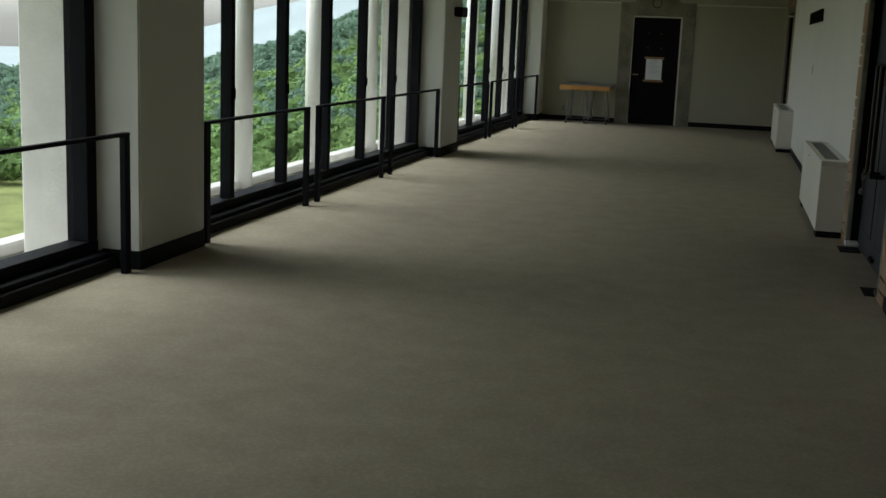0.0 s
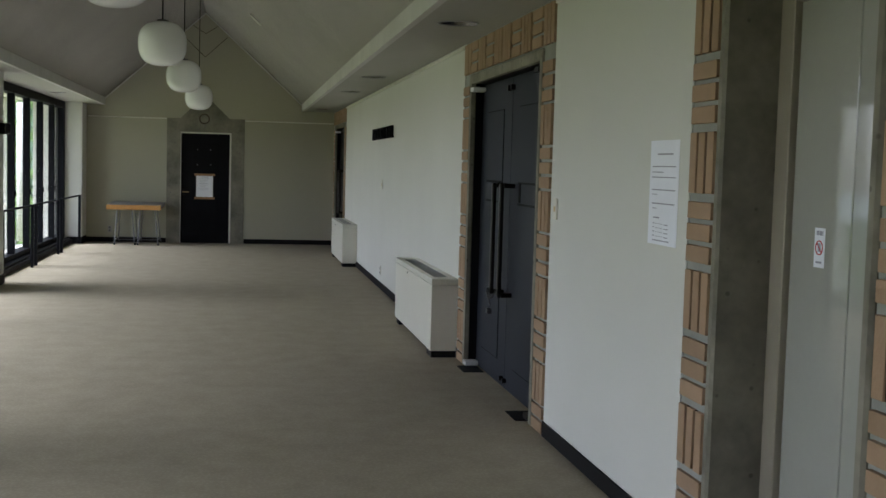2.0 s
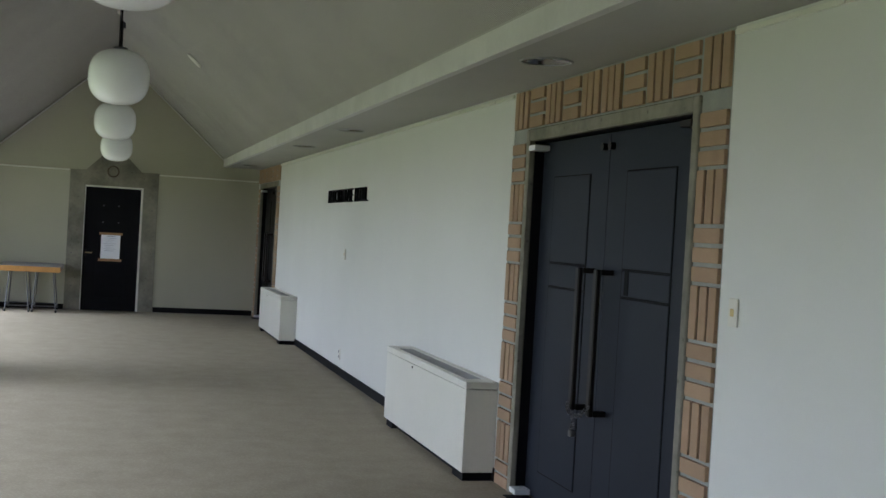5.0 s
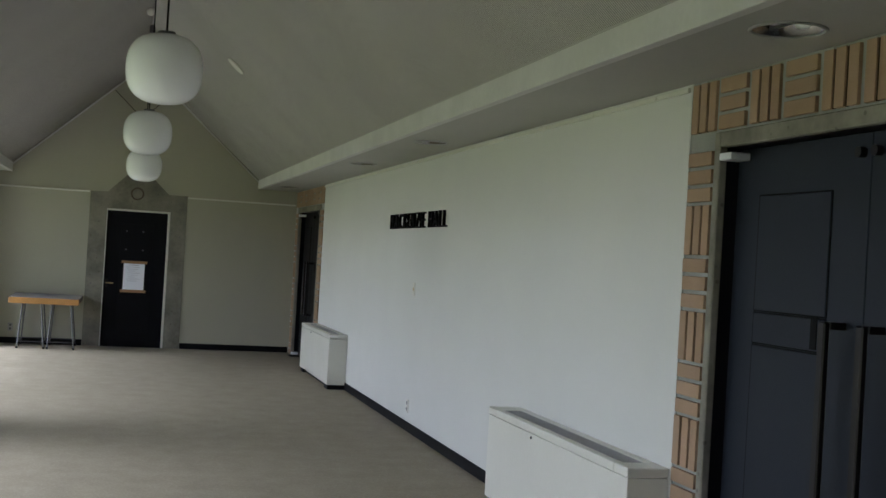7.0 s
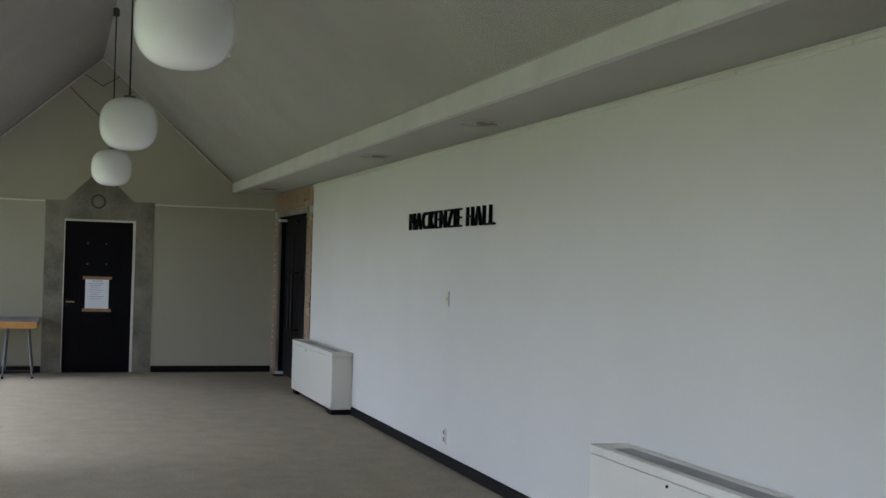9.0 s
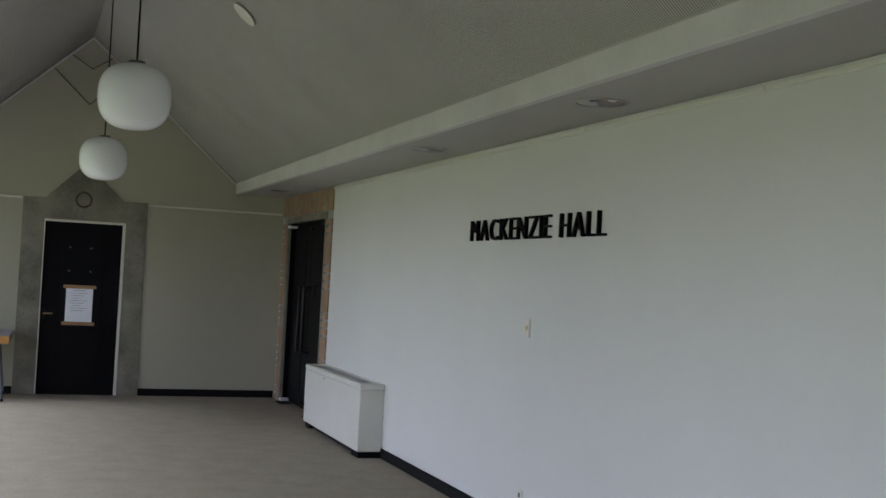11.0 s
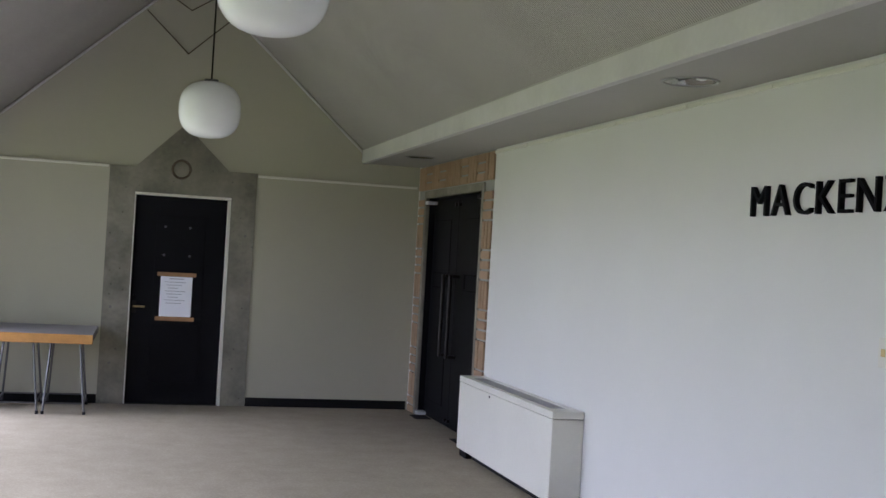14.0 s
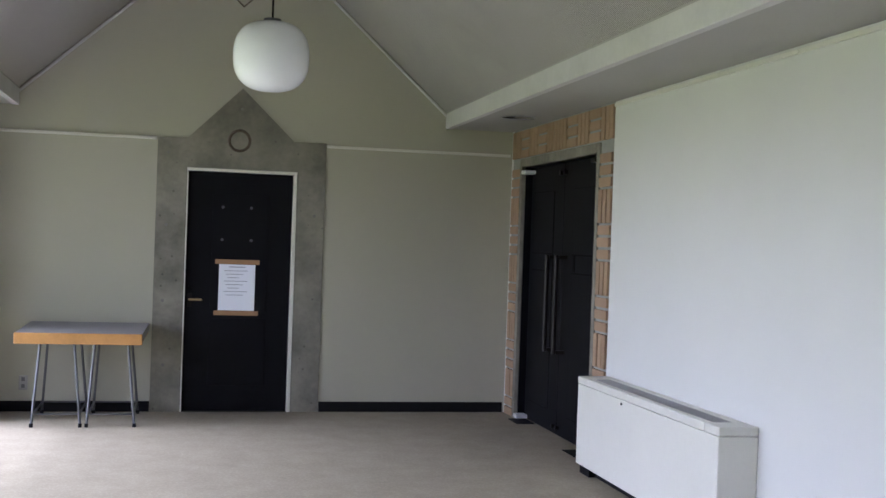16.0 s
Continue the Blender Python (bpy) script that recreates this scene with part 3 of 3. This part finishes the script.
print_lines(notice, [(0.0, 0.178, 0.14, 0.008)] + [(-0.01 - 0.01 * (k % 3), 0.145 - 0.03 * k, 0.20 - 0.05 * (k % 3), 0.005) for k in range(8)], False)
ring = thing("wall_ring", "dark round ring cast in the concrete above the door", "ring", at=(-1.165, EY - 0.012, 2.345))
bm = bmesh.new()
for k in range(28):
    u, v = k * math.pi / 14, (k + 1) * math.pi / 14
    rod((0.088 * math.cos(u), -0.004, 0.088 * math.sin(u)), (0.088 * math.cos(v), -0.004, 0.088 * math.sin(v)), 0.012, 8, bm)
part("band", bm, AGED, ring)
for x, z in ((-1.76, 2.22), (-1.76, 1.6), (-1.77, 0.95), (-1.75, 0.4), (-0.5, 2.24), (-0.5, 1.72), (-0.5, 1.22), (-0.52, 0.62), (-1.15, 2.62), (-1.15, 2.2)):
    tagged(link("tie_hole", rod((x, EY - 0.0135, z), (x, EY - 0.011, z), 0.014, 12), mat("tie_hole_dark", (0.20, 0.19, 0.17), 0.9)),
           "small dark tie hole in the concrete", "tie hole", "tie holes", "structure")

# chevron wires on the gable
for pts, lab in (([(-1.585, 3.90), (-1.165, 3.505), (-0.755, 3.89)], "large"), ([(-1.40, 4.09), (-1.155, 3.94), (-0.93, 4.09)], "small")):
    t = thing("gable_wire", "thin brown bent metal bar on the gable, %s chevron" % lab, "metal bar", "gable chevrons", at=(0, EY, 0))
    part("bar", tube([(x, -0.006, z) for x, z in pts], 0.006), AGED, t)


# picture rails with hooks
def picture_rail_y(y0, y1, z):
    r = thing("picture_rail", "slim cream metal picture rail with hooks", "picture rail", "picture rails", at=(WX, y0, z))
    part("rail", box(-0.018, -0.001, 0, y1 - y0, -0.012, 0.012, 0.003), CREAM, r)
    k = 0.35
    while k < y1 - y0:
        part("hook", box(-0.026, -0.0185, k - 0.011, k + 0.011, -0.014, 0.006, 0.002), CREAM, r)
        k += 0.72 + 0.25 * random.random()


picture_rail_y(4.87, 6.90, 2.525)
picture_rail_y(9.66, 20.09, 2.525)
for x0, x1 in ((-3.28, DX0 - 0.26), (DX1 + 0.25, WX - 0.02)):
    r = thing("picture_rail", "slim cream metal picture rail with hooks", "picture rail", "picture rails", at=(x0, EY, 2.335))
    part("rail", box(0, x1 - x0, -0.018, 0.006, -0.012, 0.012, 0.003), CREAM, r)
    k = 0.3
    while k < x1 - x0:
        part("hook", box(k - 0.010, k + 0.010, -0.026, -0.0185, -0.014, 0.006, 0.002), CREAM, r)
        k += 0.55


# ---- sign ----
def letter_mesh(ch):
    cu = bpy.data.curves.new("letter", "FONT")
    cu.body, cu.size, cu.extrude, cu.resolution_u, cu.offset = ch, 1.0, 0.09, 4, -0.010
    tmp = bpy.data.objects.new("letter_shape", cu)
    scene.collection.objects.link(tmp)
    bpy.context.view_layer.update()
    me = bpy.data.meshes.new_from_object(tmp.evaluated_get(bpy.context.evaluated_depsgraph_get()))
    bpy.data.objects.remove(tmp)
    return me


SIGN, S0, S1, SB, SH = "MACKENZIE HALL", 15.965, 13.90, 1.897, 0.146
made, pen = [], 0.0
for ch in SIGN:
    if ch == " ":
        pen += 0.44
        continue
    me = letter_mesh(ch)
    xs = [v.co.x for v in me.vertices]
    ys = [v.co.y for v in me.vertices]
    made.append((me, min(xs), min(ys), max(ys), pen))
    pen += max(xs) - min(xs) + 0.19
k = (S0 - S1) / (pen - 0.19)
sign = thing("wall_sign", "black raised capital letters of the hall name on the wall", "sign", at=(WX, S0, SB))
for me, x0, ylo, yhi, px in made:
    for v in me.vertices:
        X, Y, Z = v.co
        v.co = Vector((-0.014 - Z * 0.14, -(X - x0 + px) * k, (Y - ylo) / (yhi - ylo) * SH))
    me.flip_normals()
    me.materials.append(BLACK)
    ob = new("letter", me)
    ob.parent = sign

# ---- notice, switches, sockets ----
n2 = thing("wall_notice", "white printed notice sheet fixed to the wall beside the door", "notice", at=(WX, 5.13, 1.478))
part("sheet", box(-0.0015, 0, -0.167, 0.167, -0.224, 0.224), WHITEP, n2)
print_lines(n2, [(-0.01, 0.165, 0.18, 0.010), (0.0, 0.112, 0.27, 0.007), (0.07, 0.088, 0.13, 0.006), (0.0, 0.066, 0.27, 0.007), (0.0, 0.012, 0.27, 0.007), (0.10, -0.008, 0.06, 0.005),
                 (0.0, -0.047, 0.26, 0.008), (0.10, -0.068, 0.05, 0.005), (0.07, -0.108, 0.07, 0.009)]
            + [(0.1, -0.132 - 0.018 * k, 0.018, 0.006) for k in range(4)] + [(0.035, -0.134 - 0.018 * k, 0.08, 0.003) for k in range(4)]
            + [(-0.045, -0.136 - 0.018 * k, 0.045, 0.006) for k in range(4)] + [(0.01, -0.206, 0.19, 0.007)], True)


def wall_plate(name, label, cat, at, turn, holes, cover=PLASTIC):
    w = thing(name, label, cat, at=at)
    w.rotation_euler = (0, 0, turn)
    part("plate", box(-0.010, 0, -0.035, 0.035, -0.06, 0.06, 0.003), cover, w)
    for z in holes:
        part("socket_face" if len(holes) > 1 else "rocker", box(-0.014, -0.0102, -0.014, 0.014, z - 0.016, z + 0.016, 0.002), STEEL if len(holes) > 1 else BRASS, w)


wall_plate("light_switch", "ivory plastic light switch plate on the wall", "light switch", (WX, 6.80, 1.342), 0, (0.0,))
wall_plate("light_switch", "ivory plastic light switch plate below the sign", "light switch", (WX, 14.91, 1.324), 0, (0.0,))
wall_plate("wall_socket", "ivory double wall socket near the floor", "wall socket", (WX, 14.90, 0.232), 0, (-0.028, 0.028))
wall_plate("wall_socket", "grey metal double wall socket by the table", "wall socket", (-2.875, EY, 0.242), radians(90), (-0.028, 0.028), VENT)


# ---- heaters ----
def heater(y0, y1, label):
    h = thing("convector_heater", label, "heater", "wall heaters", at=(WX - 0.002, y0, 0))
    L, D, T = y1 - y0, 0.222, 0.65
    bm = bmesh.new()
    box(-D, 0, 0, L, 0.055, T - 0.05, 0.006, bm, 2)
    part("body", bm, CREAM, h)
    bm = bmesh.new()
    box(-D - 0.002, 0, -0.002, 0.16, T - 0.047, T, 0.005, bm)
    box(-D - 0.002, 0, L - 0.16, L + 0.002, T - 0.047, T, 0.005, bm)
    box(-D - 0.002, -D + 0.05, 0.1605, L - 0.1605, T - 0.047, T, 0.004, bm)
    box(-0.055, 0, 0.1605, L - 0.1605, T - 0.047, T, 0.004, bm)
    part("top_cover", bm, CREAM, h)
    part("vent_well", box(-D + 0.051, -0.056, 0.161, L - 0.161, T - 0.046, T - 0.035), VENT, h)
    for k in range(9):
        x = -D + 0.06 + k * 0.0125
        part("vent_slat", box(x, x + 0.004, 0.162, L - 0.162, T - 0.034, T - 0.004), VENT, h)
    part("plinth", box(-D + 0.012, -0.01, 0.01, 0.24, 0, 0.054), BASE, h, "black plinth")
    part("plinth", box(-D + 0.012, -0.01, L - 0.24, L - 0.06, 0, 0.054), BASE, h, "black plinth")
    part("plinth", box(-D + 0.06, -0.01, 0.241, L - 0.241, 0, 0.054), BASE, h, "black plinth")
    part("lock", rod((-D - 0.006, L * 0.62, T - 0.075), (-D - 0.0005, L * 0.62, T - 0.075), 0.008, 10), BLACK, h)


heater(9.66, 11.84, "long cream enamelled convector heater beside the chained doors")
heater(17.93, 20.05, "long cream enamelled convector heater beside the far dark doors")


# ---- pendant lamps ----
def pendant(y, px=-1.20, zc=2.61):
    p = thing("pendant_lamp", "opal white drum shaped globe pendant lamp, unlit", "pendant lamp", "pendant lamps", at=(px, y, zc))
    prof = []
    for i in range(25):
        a = -math.pi / 2 + math.pi * i / 24
        c, s = math.cos(a), math.sin(a)
        prof.append((0.217 * max(abs(c), 1e-4) ** 0.72, 0.20 * (abs(s) ** 0.82) * (1 if s > 0 else -1)))
    prof[0], prof[-1] = (0.03, -0.2), (0.03, 0.2)
    part("globe", lathe(prof, 40), OPAL, p, "opal white glass", True)
    part("cap", rod((0, 0, 0.198), (0, 0, 0.215), 0.05, 20), STEEL, p)
    up = RZ - 0.95 * abs(px - CX) - zc
    part("cord", rod((0, 0, 0.215), (0, 0, up), 0.006, 8), BLACK, p, "dark cord")
    part("canopy", rod((0, 0, up - 0.10), (0, 0, up - 0.01), 0.035, 16), STEEL, p)


for y in (-4.75, -0.75, 3.25, 7.25, 11.28, 15.31):
    pendant(y)
pendant(19.23, -1.15, 2.565)


# ---- recessed lights ----
def downlight(x, y):
    d = thing("downlight", "recessed round downlight with a bright metal reflector and two lamps", "downlight", "soffit downlights", at=(x, y, SZ))
    part("trim_ring", ring_lathe([(0.132, 0.003), (0.146, 0.003), (0.147, -0.001), (0.144, -0.004), (0.134, -0.004)]), VENT, d, "thin dull metal rim", True)
    part("reflector", lathe([(0.02, 0.115), (0.137, 0.115), (0.137, 0.004), (0.131, 0.004), (0.125, 0.05), (0.10, 0.09), (0.01, 0.108)], 36), REFLECT, d, "shiny metal reflector", True)
    part("bridge", box(-0.008, 0.008, -0.122, 0.122, 0.02, 0.05, 0.003), STEEL, d, "dark bar between the lamps")
    for k in (-0.062, 0.062):
        bulb = lathe([(0.004, 0.012), (0.026, 0.018), (0.038, 0.034), (0.034, 0.055), (0.02, 0.075), (0.018, 0.1)], 20)
        bmesh.ops.translate(bulb, vec=(k, 0, 0), verts=bulb.verts)
        part("bulb", bulb, OPAL, d, "white lamp bulb", True)


for y in LIGHTS_EAST:
    downlight(LIGHT_X, y)
for y in LIGHTS_WEST:
    downlight(2 * CX - LIGHT_X, y)

det = thing("round_ceiling_plate", "flat round cream plate on the sloped ceiling", "ceiling plate", at=(-0.304, 16.9, RZ - (RZ - FZ) / (SX - CX) * (-0.304 - CX) - 0.003))
det.rotation_euler = (0, math.atan2(RZ - FZ, SX - CX), 0)
part("disc", rod((0, 0, -0.012), (0, 0, 0.002), 0.11, 32), CREAM, det)
dm = thing("ridge_detector", "small white domed detector at the ridge", "detector", at=(CX - 0.04, 18.05, RZ - 0.08))
part("dome", lathe([(0.045, 0.03), (0.05, 0.0), (0.04, -0.03), (0.02, -0.045)], 20), PLASTIC, dm, smooth=True)

# ---- pillar fixtures ----
for (y0, y1), m1 in zip(PILLARS[:3], (PLASTIC, PLASTIC, FRAME)):
    f = thing("wall_fixture", "small boxy wall fixture with dark end on the pillar", "wall fixture", "pillar fixtures", at=(PX + 0.008, y0 + 0.58, 1.875))
    part("housing", box(0, 0.10, -0.06, 0.26, -0.065, 0.065, 0.008), m1, f)
    part("dark_end", box(0, 0.07, -0.11, -0.062, -0.06, 0.06, 0.008), BLACK, f)
    part("bracket", box(0.03, 0.075, 0.2605, 0.29, -0.03, 0.03, 0.004), STEEL, f)


# ---- table ----
tb = thing("side_table", "grey-topped side table with thick yellow wood edge and steel legs", "table", at=(-2.38, 22.26, 0))
def tilted(bm):
    """The top rises a little towards the wall."""
    for v in bm.verts:
        v.co.z += (v.co.y + 0.365) * 0.05
        v.co.x += (v.co.y + 0.365) * 0.045
    return bm


part("tabletop", tilted(box(-0.478, 0.478, -0.345, 0.365, 0.66, 0.722, 0.003)), GREYTOP, tb, "grey laminate top")
part("edge_strip", tilted(box(-0.48, 0.48, -0.365, -0.3455, 0.638, 0.724, 0.005, None, 2)), WOOD, tb, "yellow varnished wood edge")
for s in (-1, 1):
    part("side_rail", tilted(box(s * 0.45 - 0.02, s * 0.45 + 0.02, -0.345, 0.345, 0.638, 0.6595, 0.003)), WOOD, tb, "yellow varnished wood edge")
for c in (-0.148, 0.26):
    tops = c - 0.015
    for fy, ty in ((-0.40, -0.30), (0.29, 0.24)):
        rise = (ty + 0.365) * 0.05 + 0.658
        for k in (-1, 1):
            leg = part("leg", rod((c + k * 0.18, fy, 0.012), (tops + k * 0.125, ty, rise), 0.0105, 12), STEEL, tb)
            part("rubber_foot", rod((c + k * 0.18, fy, 0), (c + k * 0.18, fy, 0.03), 0.0145, 12), BLACK, leg)
        part("stretcher", rod((c - 0.172, fy * 0.97, 0.10), (c + 0.172, fy * 0.97, 0.10), 0.0075, 10), STEEL, tb)
    for k in (-1, 1):
        part("stretcher", rod((c + k * 0.172, -0.385, 0.10), (c + k * 0.172, 0.28, 0.10), 0.0075, 10), STEEL, tb)

# ---- outside ----
def ramp(v, a, b):
    f = min(max((v - a) / (b - a), 0.0), 1.0)
    return f * f * (3 - 2 * f)


def ridge_rise(a):
    """Slope from the eye to the wooded ridge, by compass angle from north."""
    return 0.104 - 0.14 * ramp(a, 0.05, 0.52)


def ground_height(x, y):
    r, a = math.hypot(x, y), math.atan2(-x, y)
    side = ramp(a, -0.7, -0.2) * (1 - ramp(a, 1.2, 1.7))
    low = -9.5 - 30.5 * ramp(r, 45, 190) * side - 120 * ramp(r, 680, 1500) * side
    top = 1.5 + ridge_rise(a) * 640 - 8
    hill = low + (top - low) * ramp(r, 200, 660) * side
    fall = (1 - ramp(r, 660, 900))
    return low + (hill - low) * fall + 1.5 * noise.noise((x * 0.012, y * 0.012, 0.3)) * ramp(r, 60, 150)


bm = bmesh.new()
rings, N = [], 96
for r in [6, 15, 25, 35, 45] + [60 + 15 * k for k in range(10)] + [210 + 30 * k for k in range(24)] + [960, 1400, 3000]:
    rings.append([bm.verts.new((-r * math.sin(2 * math.pi * i / N), r * math.cos(2 * math.pi * i / N),
                                ground_height(-r * math.sin(2 * math.pi * i / N), r * math.cos(2 * math.pi * i / N)))) for i in range(N)])
for p, q in zip(rings, rings[1:]):
    for i in range(N):
        bm.faces.new((p[i], p[(i + 1) % N], q[(i + 1) % N], q[i]))
bm.faces.new(rings[0])
structure("ground", bm, GRASS, "green meadow slope below the building running into wooded hills", "ground")

bm = bmesh.new()
prev = None
for i in range(61):
    a = -0.3 + 2.2 * i / 60
    h = 2130 * (0.085 - 0.11 * ramp(a, 0.1, 0.62)) + 16 * noise.noise((a * 9, 0.7, 0)) + 7 * noise.noise((a * 31, 1.7, 0))
    x, y = -1900 * math.sin(a), 1900 * math.cos(a)
    cur = (bm.verts.new((x * 0.6, y * 0.6, -150)), bm.verts.new((x * 1.12, y * 1.12, h)))
    if prev:
        bm.faces.new((prev[0], cur[0], cur[1], prev[1]))
    prev = cur
tagged(link("backdrop_hills", bm, HILLS, smooth=True), "far mountains with pale blue haze put into their colour", "mountains", kind="structure")

# wooded slope: crowns of many small clumps in one mesh
rng = np.random.default_rng(5)
ico = bmesh.new()
bmesh.ops.create_icosphere(ico, subdivisions=1, radius=1)
iv = np.array([v.co[:] for v in ico.verts])
ifc = np.array([[v.index for v in f.verts] for f in ico.faces])
ico.free()
LOBES, LEAVES = 6, 26


def woodland(name, material, label, count, r0, r1, clear):
    V, F, off = [], [], 0
    while count:
        a, r = rng.uniform(0.08, 0.84), math.sqrt(rng.uniform(r0 ** 2, r1 ** 2))
        if r < clear and a > 0.53 + 0.04 * math.sin(r * 0.06):
            continue
        count -= 1
        x, y = -r * math.sin(a), r * math.cos(a)
        R = rng.uniform(2.3, 5.2)
        mid = np.array((x, y, ground_height(x, y) + R * 0.75))
        # solid heart of the crown
        V.append(iv * (R * rng.uniform(0.45, 0.7, size=(len(iv), 1))) + mid)
        F.append(ifc + off)
        off += len(iv)
        # lobes covered with small leaf sprays
        d = rng.normal(size=(LOBES, 3))
        d[:, 2] = np.abs(d[:, 2])
        d /= np.linalg.norm(d, axis=1, keepdims=True)
        hearts = np.repeat(mid + d * R * rng.uniform(0.35, 0.7, size=(LOBES, 1)), LEAVES, axis=0)
        n = rng.normal(size=(LOBES * LEAVES, 3)) + (0, 0, 0.35)
        n /= np.linalg.norm(n, axis=1, keepdims=True)
        at = hearts + n * R * rng.uniform(0.34, 0.56, size=(len(n), 1))
        n2 = n + rng.normal(size=n.shape) * 0.35
        u = np.cross(n2, rng.normal(size=n.shape))
        u /= np.linalg.norm(u, axis=1, keepdims=True)
        v = np.cross(n2, u)
        s = R * rng.uniform(0.10, 0.24, size=(len(n), 1))
        tri = np.stack([at + u * s, at - u * s * 0.6 + v * s * 0.9, at - u * s * 0.6 - v * s * 0.9], axis=1)
        V.append(tri.reshape(-1, 3))
        F.append(np.arange(len(n) * 3).reshape(-1, 3) + off)
        off += len(n) * 3
    me = bpy.data.meshes.new(name)
    me.from_pydata(np.concatenate(V).tolist(), [], np.concatenate(F).tolist())
    me.materials.append(material)
    tagged(new(name, me), label, "woodland", kind="stuff")


woodland("woodland", LEAF, "dense bright green deciduous woodland on the lower hillside", 2500, 190, 480, 300)
woodland("woodland", FARLEAF, "woodland up to the ridge, distance haze put into its bluish green", 4000, 340, 690, 0)


# ---- bricks round the openings ----
def brick_mesh(h, w):
    bm = box(-0.012, 0.03, -w / 2, w / 2, -h / 2, h / 2, 0.002)
    me = bpy.data.meshes.new("brick")
    bm.to_mesh(me)
    bm.free()
    me.materials.append(BRICK)
    return me


flat, tall = brick_mesh(0.066, 0.228), brick_mesh(0.238, 0.063)


def lay(me, y, z):
    ob = new("brick", me)
    ob.parent = wall_e
    ob.location = (WX + random.uniform(-0.0015, 0.002), y + random.uniform(-0.002, 0.002), z)


# dark brown strips stand in for shade deep in the unmortared joints
joints = bmesh.new()


def block(yc, zc, upright):
    for k in (-1, 0, 1):
        if upright:
            lay(tall, yc + k * 0.083, zc)
            if k < 1:
                box(WX - 0.003, WX + 0.005, yc + (k + 0.5) * 0.083 - 0.009, yc + (k + 0.5) * 0.083 + 0.009, zc - 0.119, zc + 0.119, 0, joints)
        elif zc + k * 0.086 > 0.03:
            lay(flat, yc, zc + k * 0.086)


for key, (y0, y1) in DOORS.items():
    first = key == "lift"
    for yc in (y0 - BRICK_W / 2 - 0.002, y1 + BRICK_W / 2 + 0.002):
        if yc + 0.12 > EY:
            continue
        for k in range(10):
            zc = 2.085 - 0.256 * k if not first else 2.15 - 0.272 * k
            up = (k % 2 == 1) if not first else (k % 2 == 0)
            if up and zc - 0.118 < 0 or zc < 0.03 or zc > 2.2:
                continue
            block(yc, zc, up)
    a, b = y0 - BRICK_W, min(y1 + BRICK_W, EY)
    n = 10 if b - a > 2 else 6
    st_ = (b - a) / n
    order = "VHVHVVHVHV" if n == 10 else "VHVHVHVHVHVH"
    for k in range(n):
        yc = a + (k + 0.5) * st_
        block(yc, 2.42, order[k] == "V")
part("joint_shade_strips", joints, JOINT, wall_e, "dark strips for the shade in open joints between the upright bricks")
